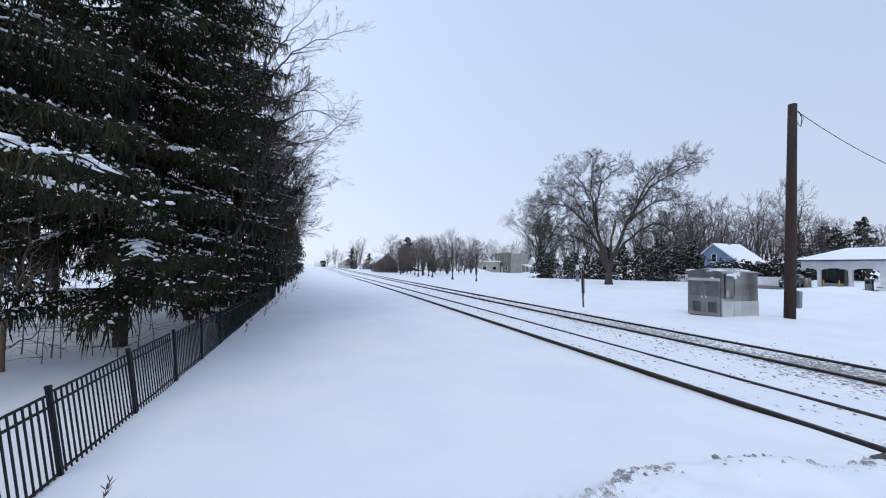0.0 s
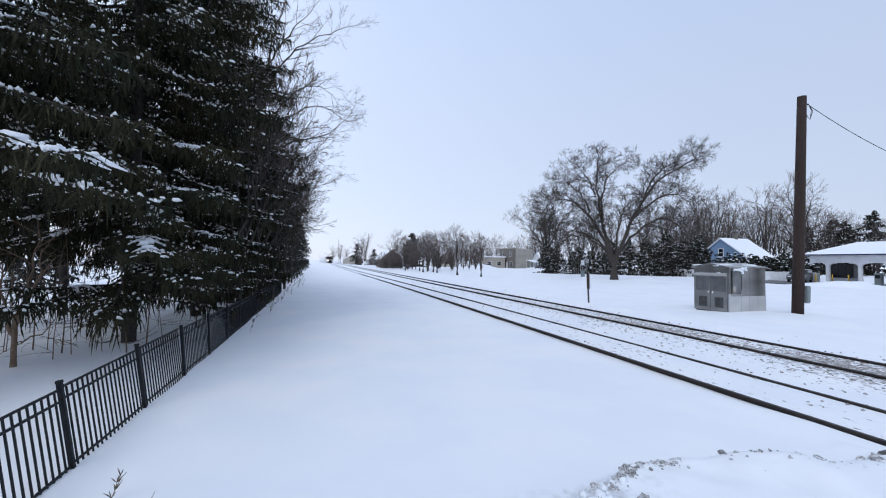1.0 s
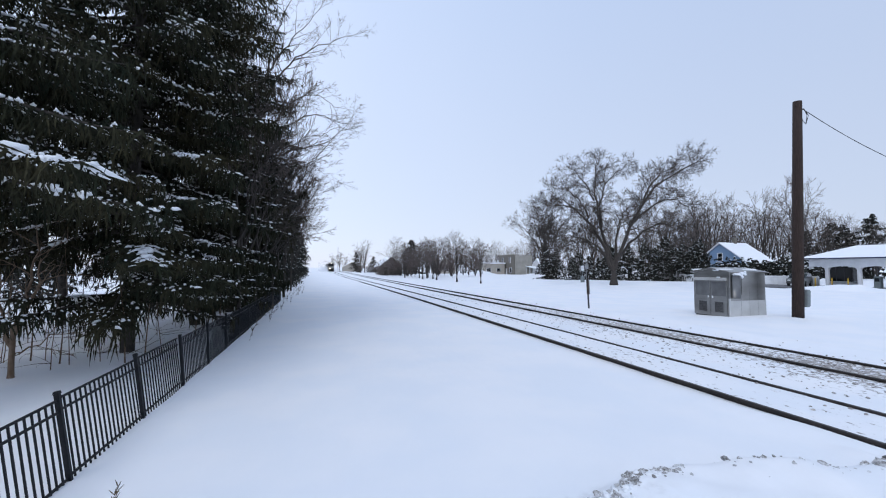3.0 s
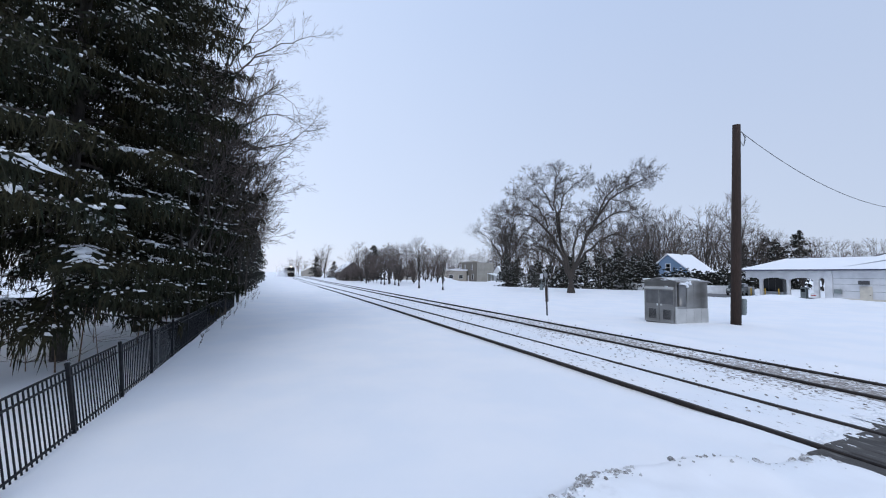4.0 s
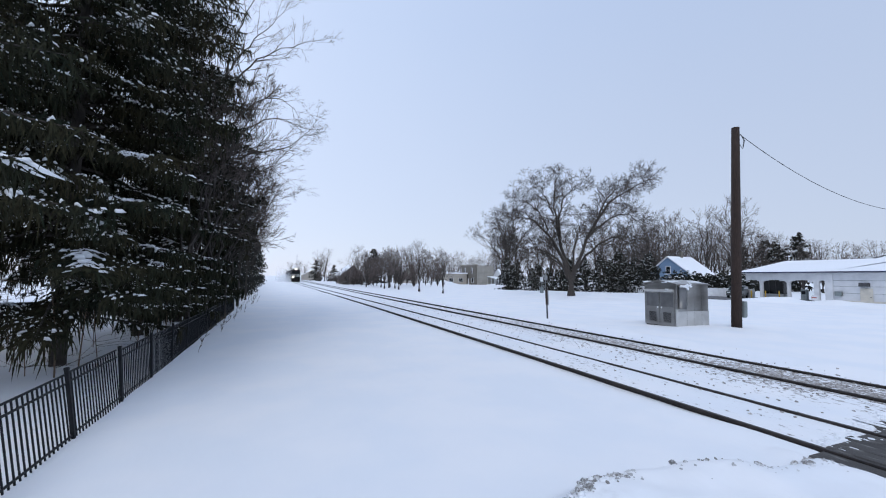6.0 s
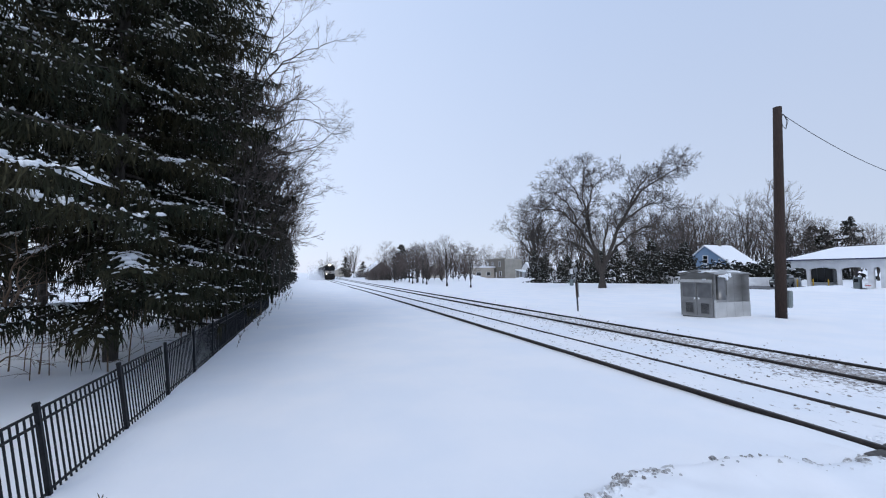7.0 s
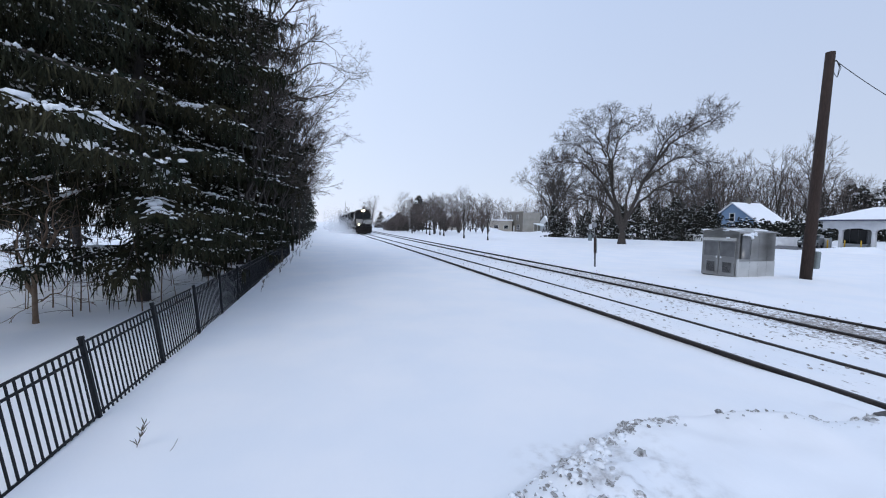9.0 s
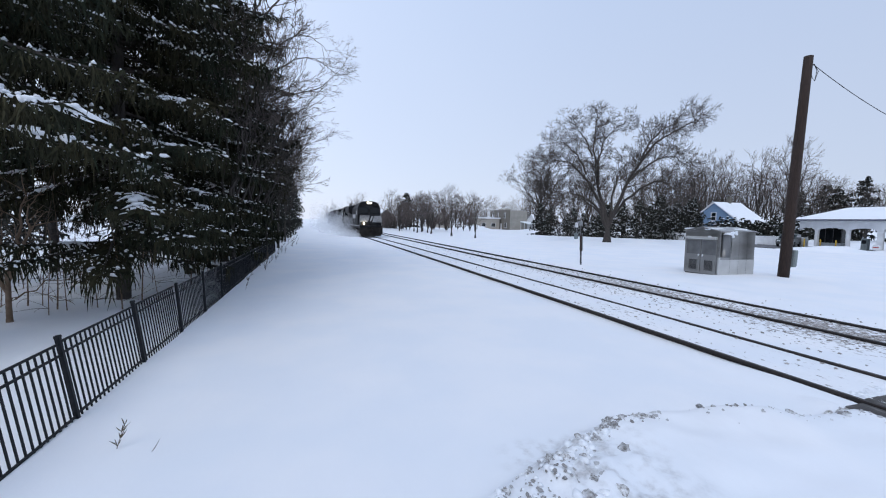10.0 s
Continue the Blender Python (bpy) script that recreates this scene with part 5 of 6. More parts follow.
    part("screen", Geo().bbox(-0.28, -0.25, -0.2, 0.2, 0.9, 1.3, 0.01), M_GLASS, p)
    # white low wall behind
    w = single("boundary_wall", Geo().bbox(63.0, 63.4, 36.0, 62.0, -0.3, 1.3, 0.03), M_WHITE, "low white boundary wall behind the driveway", "wall", kind="structure")
    wr = thing("round_sign", "white round sign with a red ring by the wall", "sign", pose(57.4, 26.4, 0))
    part("face", Geo().cyl((-0.05, 0, 0.6), (0.0, 0, 0.6), 0.34, 20), M_WHITE, wr)
    part("bar", Geo().box(-0.06, -0.052, -0.24, 0.24, 0.55, 0.65), M_RED, wr)
    part("post", Geo().cyl((0.05, 0, -0.3), (0.05, 0, 0.55), 0.04, 8), M_GALV, wr)


def build_car(m, paint, label):
    c = thing("car", label, "car", m)
    side = [(-2.2, 0.35), (2.2, 0.35), (2.28, 0.6), (2.2, 0.95), (1.15, 1.05), (0.45, 1.62), (-1.7, 1.66), (-2.15, 1.1), (-2.25, 0.7)]
    part("body", Geo().prism(side, -0.88, 0.88, "y"), paint, c)
    for sg in (-1, 1):
        part("side_window", Geo().prism([(0.95, 1.08), (0.42, 1.52), (-1.55, 1.55), (-1.85, 1.1)], sg * 0.882, sg * 0.895, "y"), M_GLASS, c)
    part("windscreen", Geo().add([(1.16, -0.75, 1.06), (1.16, 0.75, 1.06), (0.50, 0.7, 1.6), (0.50, -0.7, 1.6), (1.19, -0.75, 1.08), (1.19, 0.75, 1.08), (0.53, 0.7, 1.62), (0.53, -0.7, 1.62)],
                             [(0, 3, 2, 1), (4, 5, 6, 7), (0, 1, 5, 4), (1, 2, 6, 5), (2, 3, 7, 6), (3, 0, 4, 7)]), M_GLASS, c)
    part("bumper", Geo().bbox(2.2, 2.36, -0.85, 0.85, 0.35, 0.62, 0.03), M_DARKSTEEL, c)
    for sg in (-1, 1):
        part("headlight", Geo().bbox(2.18, 2.27, sg * 0.6 - 0.18, sg * 0.6 + 0.18, 0.7, 0.86, 0.02), M_WHITE, c)
        part("tail_light", Geo().bbox(-2.27, -2.18, sg * 0.7 - 0.12, sg * 0.7 + 0.12, 0.85, 1.1, 0.02), M_RED, c)
        for x in (-1.35, 1.35):
            w = part("wheel", Geo().cyl((x, sg * 0.72, 0.34), (x, sg * 0.93, 0.34), 0.34, 18), M_TYRE, c)
            part("rim", Geo().cyl((x, sg * 0.925, 0.34), (x, sg * 0.94, 0.34), 0.2, 12), M_GALV, w)
    part("roof_snow", Geo().bbox(-1.6, 0.35, -0.7, 0.7, 1.655, 1.72, 0.03), M_SNOW, c)


build_houses()
build_station()
build_car(pose(60.5, 36.6, 0.05, 0, 0, 200), M_CARGREY, "dark grey-green sport utility car parked beside the canopy")
booth = thing("teller_booth", "dark glass booth on a pale base under the canopy", "booth", pose(63.2, 33.2, 0))
part("base", Geo().bbox(-0.9, 0.9, -1.3, 1.3, -0.2, 0.75, 0.05), M_BLOCK, booth)
part("glazing", Geo().bbox(-0.85, 0.85, -1.25, 1.25, 0.75, 2.5, 0.04), M_GLASS, booth, "dark reflecting glass")
for k in range(4):
    part("mullion", Geo().box(-0.88, -0.852, -1.25 + 0.82 * k, -1.19 + 0.82 * k, 0.76, 2.5), M_DARKSTEEL, booth)


# ---- trees across the tracks ----
def scaled_copy(src, x, y, s, rz, z=0.0):
    ob = copy_thing(src, pose(x, y, z, 0, 0, rz))
    ob.scale = (s, s, s)
    return ob


def build_trees():
    rnd = random.Random(77)
    # the great spreading tree by the tracks; u runs across, v away
    U, V = Vector((0.765, -0.645, 0)), Vector((0.645, 0.765, 0))
    bows = [(-0.1, 2.2, -1.5, 8.2, -4.0, 13.2, -10.0, 12.0), (-0.1, 2.4, -0.9, 7.5, -3.6, 14.0, -1.5, 18.9), (-1.7, 8.6, -2.2, 12.0, -1.2, 16.4, 2.2, 17.4), (-2.3, 12.5, -3.2, 14.2, -3.4, 16.8, -5.4, 16.9),
            (0.2, 2.2, 1.5, 7.4, 4.6, 15.2, 11.0, 15.9), (3.7, 10.8, 5.3, 14.2, 6.6, 16.6, 9.6, 16.6), (2.4, 8.4, 5.0, 11.8, 8.4, 13.2, 10.4, 9.8), (0.4, 3.4, 2.5, 7.0, 8.4, 12.0, 9.8, 6.2),
            (-0.4, 3.8, -2.5, 7.0, -5.2, 7.8, -8.2, 7.2), (-0.2, 3.2, -2.2, 5.2, -4.6, 8.8, -7.2, 4.8), (0.1, 3.0, 0.5, 8.2, 0.9, 11.4, 3.2, 11.4), (-3.0, 9.8, -4.0, 12.8, -5.4, 15.2, -8.4, 14.8)]
    rnd_o = random.Random(12)
    limbs = []
    for row in bows:
        depth = rnd_o.uniform(-3.5, 3.5)
        limbs.append(tuple(U * ((1.0 if row[6] < 0 else 0.86) * row[2 * i]) + V * (depth * (i / 3) ** 1.5) + Vector((0, 0, 0.93 * row[2 * i + 1])) for i in range(4)))
    lv = [(0.42, 2.3, 54, 0.18, 0.02, 0.28, 4), (0.30, 1.1, 54, 0.20, 0.0, 0.15, 3), (0.20, 0.62, 50, 0.2, -0.02, 0.15, 1), (0.17, 0.36, 48, 0.1, 0.0, 0.2, 1)]
    limbed_tree("oak_tree", "huge spreading bare tree with a short forked trunk in snow", pose(37.5, 44.3, 0), 5, [(0, 0, -0.3), (0, 0, 0.4), (0.02, 0, 1.2), (0, 0.02, 2.2), (0, 0, 3.4)], 0.46, limbs, lv, 0.012, 0.12, 0.017, M_TWIGDARK)
    lv = [(0.9, 4.2, 44, 0.10, 0.04, 0.25, 3), (0.6, 1.9, 42, 0.12, 0.02, 0.2, 2), (0.42, 0.95, 40, 0.1, 0.0, 0.2, 1), (0.4, 0.6, 38, 0.1, 0.0, 0.3, 1)]
    limbed_tree("elm_tree", "large bare rounded tree standing behind the snowy field", pose(63.9, 103.7, 0), 6, [(0, 0, -0.3), (0, 0, 1), (0.1, 0, 4), (0, 0, 6.5)], 0.6, vase_limbs(rnd, 10, 21.0, 10.5, 0.25), lv, 0.018, 0.12, 0.016, M_TWIGDARK)
    # stock of background trees, built once each and then repeated
    kinds = []
    for k, (h, sp, fk, lb) in enumerate(((16, 6.0, 0.16, "bare grey-brown tree in a distant row"), (18, 7.8, 0.14, "broad bare tree in a distant row"), (14, 4.4, 0.18, "slim bare tree in a distant row"))):
        lvb = [(1.0, 3.2, 46, 0.12, 0.03, 0.18, 2), (0.62, 1.5, 38, 0.12, 0.03, 0.2, 1), (0.56, 1.0, 36, 0.1, 0.0, 0.25, 1)]
        kinds.append(limbed_tree("background_tree", lb, pose(110 + 12 * k, 96 + 4 * k, 0), 100 + k, [(0, 0, -0.3), (0, 0, 0.8), (0.1, 0, h * fk * 0.6), (0, 0, h * fk)], 0.26, vase_limbs(rnd, 7, h, sp, fk), lvb, 0.016, 0.14, 0.013, group="bare trees in the distance"))
    shrubs = []
    for k, (h, sp) in enumerate(((8.0, 2.6), (7.0, 3.2))):
        lvs = [(6, 0.36, 26, 0.08, 0.03), (4, 0.45, 28, 0.1, 0.02), (3, 0.55, 30, 0.1, 0.0)]
        limbs = [(0.35, sp * math.cos(a) * rnd.uniform(0.3, 1), sp * math.sin(a) * rnd.uniform(0.3, 1), h * rnd.uniform(0.55, 1.0), 0.05) for a in [j * 0.5 + rnd.random() for j in range(13)]]
        shrubs.append(bare_tree("thicket_shrub", "tall bare brown thicket shrub at the field edge", pose(24 + 6 * k, 103, 0), 130 + k, h, 0.07, limbs, lvs, rmin=0.018, twig_level=1, fork=0.06, segs=1, first=0.08, twig_mat=M_TWIGRED, group="thicket shrubs", category="shrub"))
    # thicket, seen along the far side of the tracks
    for i in range(20):
        b = math.radians(rnd.uniform(9.8, 22.5))
        d = rnd.uniform(98, 124)
        scaled_copy(shrubs[i % 2], d * math.sin(b), d * math.cos(b), rnd.uniform(0.6, 1.05), rnd.uniform(0, 360))
    for b, d, s in ((8.2, 118, 0.55), (8.9, 121, 0.6), (9.6, 116, 0.7), (10.4, 112, 0.8), (11.0, 108, 0.8), (7.6, 124, 0.45), (8.5, 112, 0.4), (9.2, 109, 0.45), (9.9, 106, 0.5), (8.0, 116, 0.36)):
        b = math.radians(b)
        scaled_copy(shrubs[0], d * math.sin(b), d * math.cos(b), s, d * 3)
    for i in range(8):
        b = math.radians(rnd.uniform(4.5, 10.0))
        d = rnd.uniform(165, 215)
        scaled_copy(shrubs[i % 2], d * math.sin(b), d * math.cos(b), rnd.uniform(0.5, 0.9), rnd.uniform(0, 360))
    for i in range(10):
        b = math.radians(32.5 + 1.6 * i)
        scaled_copy(shrubs[i % 2], (92 + 3 * (i % 3)) * math.sin(b), (92 + 3 * (i % 3)) * math.cos(b), rnd.uniform(0.7, 1.0), 40 * i)
    # small trees standing free in the field
    for x, y, s, k in ((21.7, 62.6, 0.52, 2), (23.3, 56.2, 0.40, 2), (21.5, 88.0, 0.5, 2), (20.3, 80.2, 0.5, 2), (22.4, 84.6, 0.55, 2), (22.7, 80.9, 0.5, 2), (21.4, 73.6, 0.5, 2), (24.6, 92, 0.55, 2), (18.8, 91, 0.5, 2)):
        scaled_copy(kinds[k], x, y, s, rnd.uniform(0, 360))
    # tree line behind: bearing, distance, height
    spots = []
    for i in range(27):
        b = 10.5 + 0.8 * i + rnd.uniform(-0.4, 0.4)
        spots.append((b, rnd.uniform(165, 215), rnd.uniform(11, 15.5)))
    for i in range(11):
        spots.append((31.5 + 1.5 * i + rnd.uniform(-0.5, 0.5), rnd.uniform(95, 150), rnd.uniform(12, 17)))
    for i in range(20):
        b = 46.5 + 1.0 * i + rnd.uniform(-0.4, 0.4)
        spots.append((b, rnd.uniform(124, 150), (18.5 if b < 60 else 14) * rnd.uniform(0.8, 1.06)))
    spots += [(66 + 1.3 * i, 128 + 9 * (i % 3), 11.0 - 0.2 * i) for i in range(11)]
    spots += [(6.0, 195, 14.0), (5.4, 205, 11.5), (58.7, 128, 21), (1.6, 330, 12), (2.6, 340, 13), (3.4, 320, 10), (56.0, 126, 19), (49.9, 126, 21)]
    for b, d, h in spots:
        k = rnd.randrange(3)
        a = math.radians(b)
        scaled_copy(kinds[k], d * math.sin(a), d * math.cos(a), h / (16, 18, 14)[k], rnd.uniform(0, 360))
    # evergreens with a little snow
    con = [spruce_meshes(200 + k, 9.0, r, 0.1, 0.55, 0.6, 0.6, lod=1, needle_w=0.1, droop=0.25) for k, r in enumerate((4.2, 4.8))]
    rows = [(45.2 + 1.4 * i + rnd.uniform(-0.6, 0.6), 74.0 - 1.23 * i + rnd.uniform(-1.0, 2.0), rnd.uniform(0.5, 0.78) + (0.12 if i > 7 else 0.0)) for i in range(16)]
    rows += [(66.0, 63.0, 1.0),
            (32.7, 146.4, 1.45), (16.8, 198, 1.15), (25.0, 197, 0.9), (27.5, 190, 0.7), (18.6, 118.5, 0.32), (20.6, 118.0, 0.38), (22.4, 117.5, 0.34), (24.4, 117.0, 0.4), (122.5, 66.5, 1.55), (126.0, 60.8, 1.75), (121.0, 71.5, 1.4), (123.5, 64.5, 1.5), (67.5, 56.0, 0.6)]
    for i, (x, y, s) in enumerate(rows):
        t = plant_spruce(con[i % 2], pose(x, y, -0.1, 0, 0, 61 * i), "dark evergreen dusted with snow at the field edge", "evergreen_tree", "evergreens in the distance")
        t.scale = (s, s, s)
    # snowy hedge by the driveway
    for i in range(11):
        g, w = Geo(), Geo()
        for k in range(240):
            p = Vector((rnd.gauss(0, 0.9), rnd.gauss(0, 0.9), abs(rnd.gauss(1.2, 0.8))))
            g.blob(p, (rnd.uniform(0.1, 0.28), rnd.uniform(0.1, 0.28), rnd.uniform(0.08, 0.2)), 0.5, rnd)
            if k % 3 == 0:
                w.blob(p + Vector((-0.1, -0.1, 0.15)), (rnd.uniform(0.08, 0.22), rnd.uniform(0.08, 0.22), 0.07), 0.4, rnd)
        f = i / 10
        hb = thing("hedge_shrub", "dense dark evergreen shrub laden with snow", "shrub", pose(73.0 + 6.5 * f, 56.0 - 9.5 * f, 0.6, 0, 0, 30 * i), "snowy hedge")
        hb.scale = (1.2, 1.2, 1.1)
        part("foliage", g, M_CONIFER, hb, kind="stuff")
        part("snow_load", w, M_SNOW, hb, smooth=True, kind="stuff")
    # lattice mast on the skyline
    m = thing("radio_mast", "thin distant lattice radio mast", "mast", pose(16.4, 400, 0))
    for k in range(3):
        a = k * 2.094
        part("leg", Geo().cyl((0.5 * math.cos(a), 0.5 * math.sin(a), 0), (0.1 * math.cos(a), 0.1 * math.sin(a), 22.5), 0.09, 4), M_GALV, m)
    for k in range(11):
        z = 2 * k + 1
        r = 0.5 - 0.018 * z
        part("brace", Geo().tube([(r * math.cos(a), r * math.sin(a), z + (1.2 if j % 2 else 0)) for j, a in enumerate((0, 2.094, 4.189, 6.283))], [0.05] * 4, 3), M_GALV, m)


build_trees()


# ---- train ----
def build_loco(name, label, lamp):
    """A six-axle diesel: front at y = 0, facing -y, rail top at z = 0."""
    t = thing(name, label, "locomotive", pose(7.667, 300, 0.119), "locomotives of the train")
    part("frame", Geo().bbox(-1.5, 1.5, 0.9, 22.0, 1.15, 1.55, 0.03), M_LOCO, t)
    nose = [(-1.42, 1.55), (1.42, 1.55), (1.42, 2.75), (1.2, 3.0), (-1.2, 3.0), (-1.42, 2.75)]
    part("nose", Geo().prism(nose, 1.15, 2.7, "y"), M_LOCO, t)
    cab = [(-1.55, 1.55), (1.55, 1.55), (1.55, 3.95), (1.25, 4.6), (0.75, 4.82), (-0.75, 4.82), (-1.25, 4.6), (-1.55, 3.95)]
    cb = part("cab", Geo().prism(cab, 2.7, 5.3, "y"), M_LOCO, t)
    for sg in (-1, 1):
        part("windscreen", Geo().bbox(min(sg * 0.12, sg * 1.32), max(sg * 0.12, sg * 1.32), 2.66, 2.705, 3.15, 4.0, 0.01), M_GLASS, cb)
        part("side_window", Geo().bbox(min(sg * 1.54, sg * 1.57), max(sg * 1.54, sg * 1.57), 3.1, 4.7, 2.95, 3.7, 0.01), M_GLASS, cb)
        part("number_board", Geo().bbox(sg * 0.95 - 0.32, sg * 0.95 + 0.32, 2.64, 2.7, 4.22, 4.42, 0.01), M_UNDER, cb, "dark unlettered board")
        part("headlight", Geo().cyl((sg * 0.16, 2.56, 4.6), (sg * 0.16, 2.69, 4.6), 0.12, 14), lamp, cb, "headlight")
        part("ditch_light", Geo().cyl((sg * 0.95, 0.92, 1.78), (sg * 0.95, 1.02, 1.78), 0.095, 12), lamp if sg < 0 else M_GLASS, t, "ditch light")
    part("light_housing", Geo().bbox(-0.45, 0.45, 2.60, 2.72, 4.38, 4.86, 0.03), M_LOCO, cb)
    for k in range(6):
        part("nose_stripe", Geo().box(-1.43, 1.43, 1.125, 1.145, 2.0 + 0.15 * k, 2.09 + 0.15 * k), M_STRIPE, t, "white paint stripe")
    part("emblem", Geo().prism([(-0.42, 1.98), (0.15, 1.98), (0.5, 2.9), (-0.1, 2.92)], 1.095, 1.12, "y"), M_LOCO, t, "black slanted emblem shape")
    part("emblem_mark", Geo().prism([(-0.15, 2.1), (0.02, 2.1), (0.28, 2.75), (0.1, 2.75)], 1.08, 1.094, "y"), M_STRIPE, t)
    part("nose_door", Geo().bbox(0.7, 1.25, 1.09, 1.12, 1.6, 1.95, 0.01), M_LOCO, t)
    part("anticlimber", Geo().bbox(-1.5, 1.5, 0.75, 1.2, 1.3, 1.55, 0.03), M_LOCO, t)
    pl = [(-1.5, 1.3), (1.5, 1.3), (1.5, 0.5), (1.25, 0.14), (-1.25, 0.14), (-1.5, 0.5)]
    part("snow_plough", Geo().prism(pl, 0.55, 0.8, "y"), M_UNDER, t)
    part("coupler", Geo().bbox(-0.16, 0.16, 0.0, 0.8, 0.78, 1.08, 0.04), M_UNDER, t)
    hood = [(-0.95, 1.55), (0.95, 1.55), (0.95, 4.0), (0.7, 4.35), (-0.7, 4.35), (-0.95, 4.0)]
    part("hood", Geo().prism(hood, 5.3, 15.6, "y"), M_LOCO, t)
    rad = [(-0.95, 1.55), (0.95, 1.55), (0.95, 3.1), (1.5, 3.5), (1.5, 4.3), (1.2, 4.6), (-1.2, 4.6), (-1.5, 4.3), (-1.5, 3.5), (-0.95, 3.1)]
    part("radiator", Geo().prism(rad, 15.6, 21.2, "y"), M_LOCO, t)
    part("dynamic_brake", Geo().bbox(-1.3, 1.3, 6.0, 8.8, 3.4, 4.55, 0.08), M_LOCO, t)
    for k in range(3):
        part("roof_fan", Geo().cyl((0, 16.5 + 1.6 * k, 4.6), (0, 16.5 + 1.6 * k, 4.72), 0.65, 16), M_UNDER, t)
    part("exhaust_stack", Geo().bbox(-0.3, 0.3, 11.0, 12.2, 4.35, 4.6, 0.03), M_UNDER, t)
    for sg in (-1, 1):
        for k in range(9):
            part("hood_door", Geo().bbox(min(sg * 0.95, sg * 0.975), max(sg * 0.95, sg * 0.975), 5.6 + 1.1 * k, 6.55 + 1.1 * k, 1.75, 3.3, 0.01), M_LOCO, t)
        part("hood_lettering", Geo().box(min(sg * 0.98, sg * 0.99), max(sg * 0.98, sg * 0.99), 8.0, 14.0, 2.5, 3.1), M_STRIPE, t, "white unreadable lettering bar")
        part("sill_stripe", Geo().box(min(sg * 1.5, sg * 1.512), max(sg * 1.5, sg * 1.512), 1.0, 21.9, 1.42, 1.52), M_STRIPE, t)
        rail = [(sg * 1.42, 5.4, 2.55), (sg * 1.42, 21.4, 2.55), (sg * 1.42, 21.6, 1.6)]
        part("handrail", Geo().tube(rail, [0.025] * 3, 5), M_STRIPE, t)
        for k in range(8):
            part("stanchion", Geo().cyl((sg * 1.42, 5.6 + 2.2 * k, 1.5), (sg * 1.42, 5.6 + 2.2 * k, 2.55), 0.022, 5), M_STRIPE, t)
        for k in range(4):
            part("step", Geo().bbox(sg * 1.35 - 0.18, sg * 1.35 + 0.18, 0.82, 1.05, 0.35 + 0.3 * k, 0.39 + 0.3 * k, 0.01), M_STRIPE if k % 2 else M_UNDER, t)
        part("grab_rail", Geo().tube([(sg * 1.45, 0.95, 1.5), (sg * 1.45, 0.95, 2.5), (sg * 1.3, 1.1, 2.7)], [0.022] * 3, 5), M_STRIPE, t)
        for y0 in (2.6, 15.6):
            part("bogie_frame", Geo().prism([(y0 - 0.4, 0.75), (y0, 0.95), (y0 + 3.9, 0.95), (y0 + 4.3, 0.75), (y0 + 3.6, 0.5), (y0 + 0.3, 0.5)], sg * 1.0, sg * 1.15, "x"), M_UNDER, t)
            for k in range(3):
                w = part("wheel", Geo().cyl((sg * 0.66, y0 + 0.1 + 1.85 * k, 0.51), (sg * 0.8, y0 + 0.1 + 1.85 * k, 0.51), 0.51, 20), M_UNDER, t)
                part("axle_box", Geo().bbox(min(sg * 1.1, sg * 1.25), max(sg * 1.1, sg * 1.25), y0 - 0.1 + 1.85 * k, y0 + 0.3 + 1.85 * k, 0.35, 0.7, 0.02), M_UNDER, w)
    part("fuel_tank", Geo().prism([(-1.4, 0.55), (-1.1, 0.2), (1.1, 0.2), (1.4, 0.55), (1.4, 1.15), (-1.4, 1.15)], 7.6, 14.6, "y"), M_UNDER, t)
    part("horn", Geo().cyl((0.3, 3.3, 4.7), (0.3, 3.9, 4.7), 0.09, 8), M_GALV, t)
    return t


lead_loco = build_loco("locomotive", "black diesel freight locomotive with white nose stripes, headlights lit", M_LAMP)
rear_loco = build_loco("locomotive", "black diesel freight locomotive coupled behind, half hidden in blown snow", M_GLASS)


def build_wagon():
    t = thing("box_wagon", "dark freight wagon following behind the locomotives", "wagon", pose(7.667, 346, 0.119), "wagons of the train")
    part("body", Geo().bbox(-1.5, 1.5, 0.3, 17.0, 1.1, 4.6, 0.06), M_UNDER, t)
    for sg in (-1, 1):
        for k in range(9):
            part("rib", Geo().box(min(sg * 1.5, sg * 1.56), max(sg * 1.5, sg * 1.56), 1.2 + 1.8 * k, 1.3 + 1.8 * k, 1.15, 4.5), M_UNDER, t)
        for y0 in (2.0, 3.8, 13.5, 15.3):
            part("wheel", Geo().cyl((sg * 0.66, y0, 0.45), (sg * 0.8, y0, 0.45), 0.45, 16), M_UNDER, t)
    return t


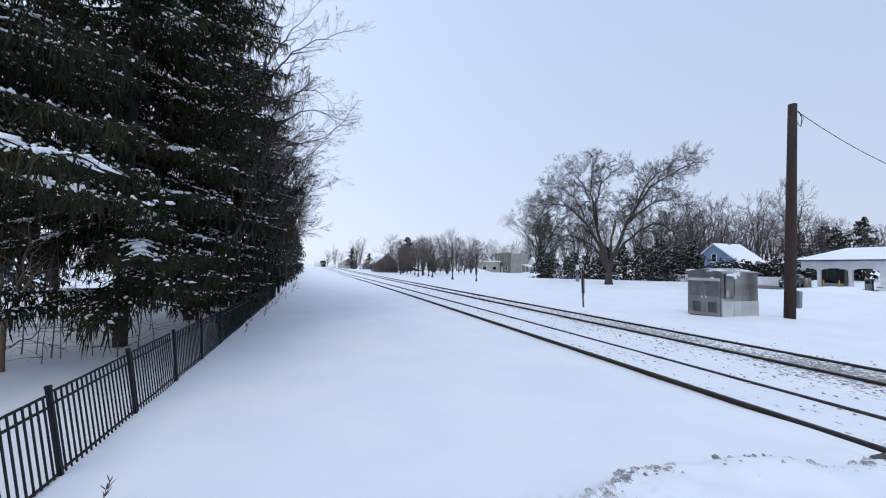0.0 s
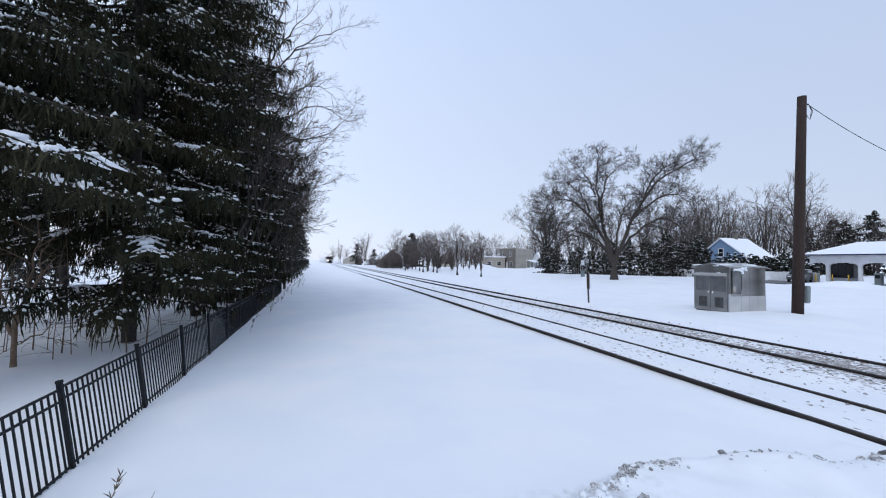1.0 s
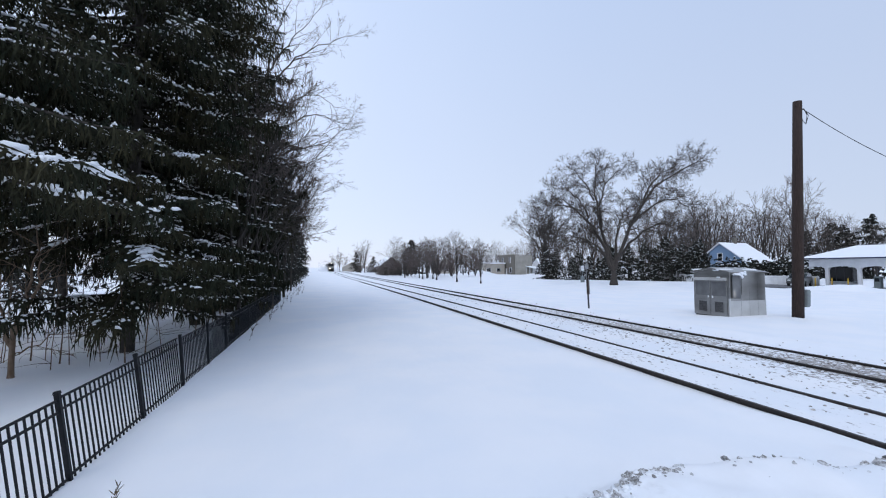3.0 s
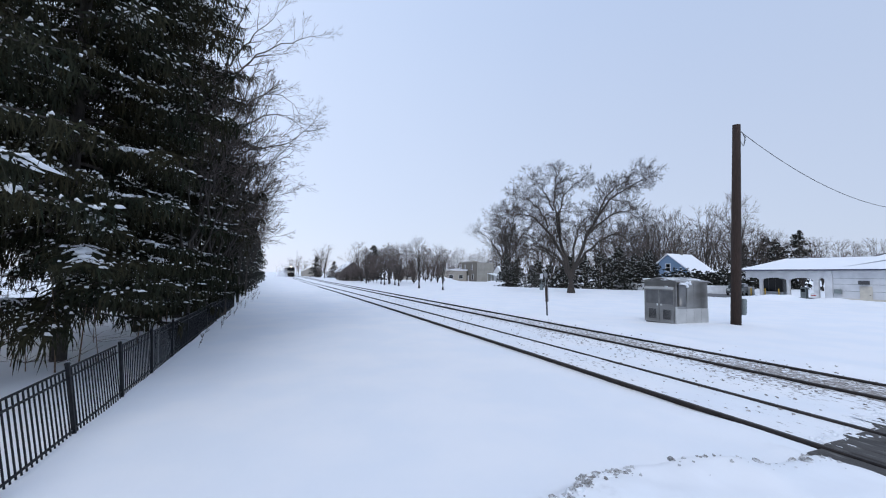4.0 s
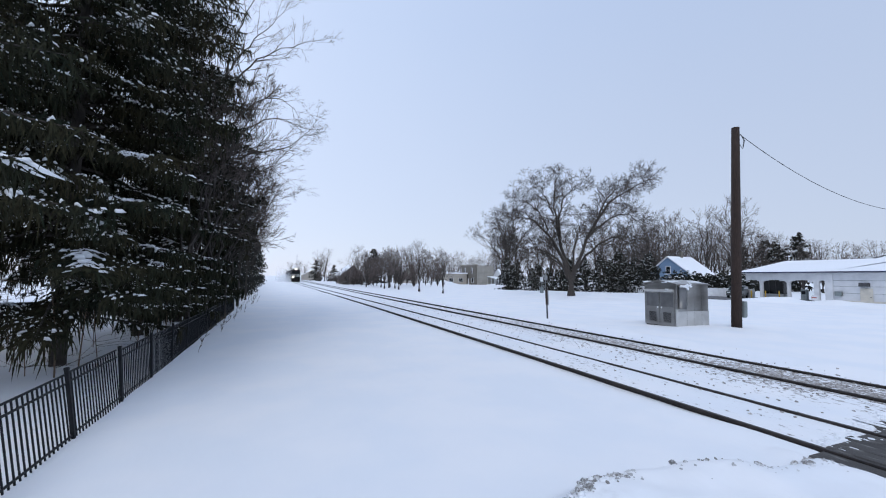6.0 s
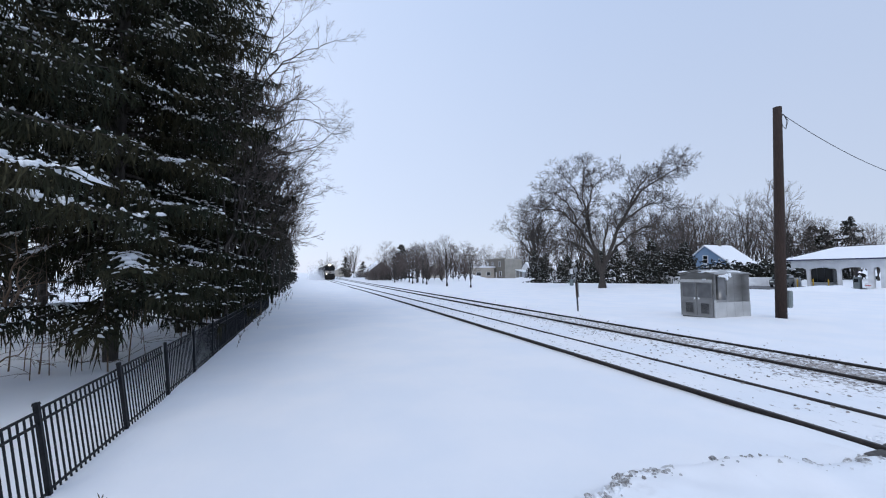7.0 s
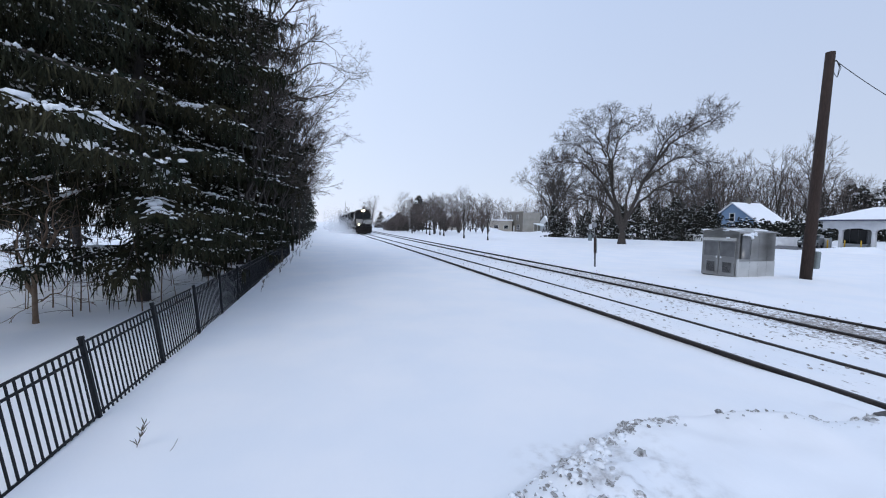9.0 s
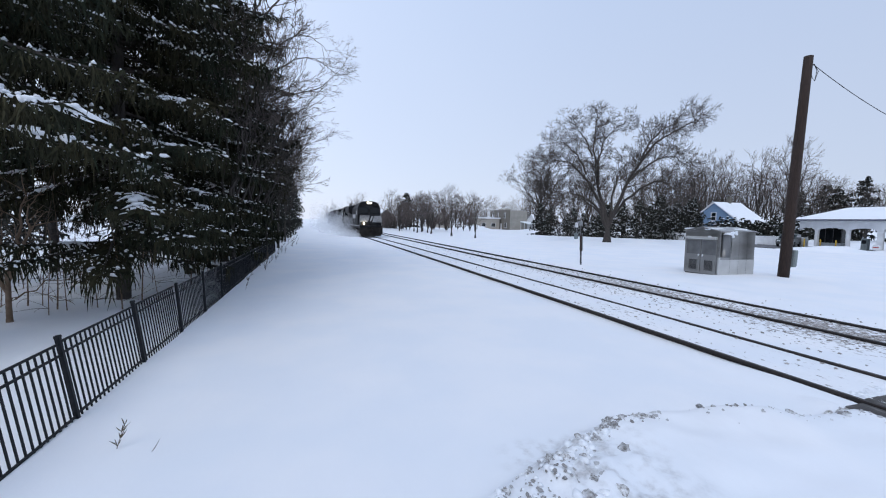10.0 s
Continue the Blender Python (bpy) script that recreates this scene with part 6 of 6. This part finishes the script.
wagons = [build_wagon()]
for k in range(2):
    wagons.append(copy_thing(wagons[0], pose(7.667, 364 + 18 * k, 0.119)))


def build_spray(name, seed, n, label, x0, x1, y0, y1, zmax, size):
    """Loose snow whirled up by the train: flakes thickest near the ground and the wheels."""
    rnd = random.Random(seed)
    g = Geo()
    for i in range(n):
        y = y0 + (y1 - y0) * rnd.random() ** (0.9 if y1 < 60 else 1.3)
        grow_out = 0.10 + 0.90 * min(1.0, (y - y0) / 18)
        billow = 0.75 + 0.5 * noise.noise((y * 0.22, seed * 3.0, 1.0)) + 0.25 * noise.noise((y * 0.7, seed * 3.0, 4.0))
        x = x0 + (x1 - x0) * (0.25 + 0.75 * grow_out) * rnd.random() ** 1.5
        z = zmax * grow_out * billow * rnd.random() ** 2.2
        s = size * rnd.uniform(0.5, 1.5)
        a = [Vector((rnd.gauss(0, 1), rnd.gauss(0, 1), rnd.gauss(0, 1))).normalized() * s for _ in range(3)]
        p = Vector((x, y, z))
        g.add([p + q for q in a], [(0, 1, 2)])
    return single(name, g, M_SPRAY, label, "blown snow", kind="stuff")


SPRAY = "fine white snow whirled up beside the moving train"
spray_a = build_spray("snow_spray", 1, 90000, SPRAY, -1.3, -6.0, 1.2, 46, 4.4, 0.042)
spray_b = build_spray("snow_spray", 2, 6000, SPRAY, 1.5, 2.6, 6.0, 44, 1.6, 0.045)
spray_c = build_spray("snow_spray", 3, 90000, SPRAY, 2.0, -7.0, 22, 130, 8.0, 0.065)

FRONT = [(k * 0.5, 305.0 - 12.6 * k) for k in range(21)]  # seconds, metres from the crossing


def on_track(y):
    """A wagon's pose with its front end y metres out along the nearer track."""
    a, c = track_shift(y), track_shift(y + 20)
    return pose(7.667 + a, y, 0.07, 0, 0, math.degrees(math.atan2(a - c, 20)))


def motions():
    """The train runs towards the crossing along the nearer track."""
    for ob, back in [(lead_loco, 0), (rear_loco, 22.6)] + [(w, 45.4 + 18 * k) for k, w in enumerate(wagons)] + [(spray_a, 0), (spray_b, 0), (spray_c, 0)]:
        walk(ob, [(t, on_track(y + back)) for t, y in FRONT])


motions()
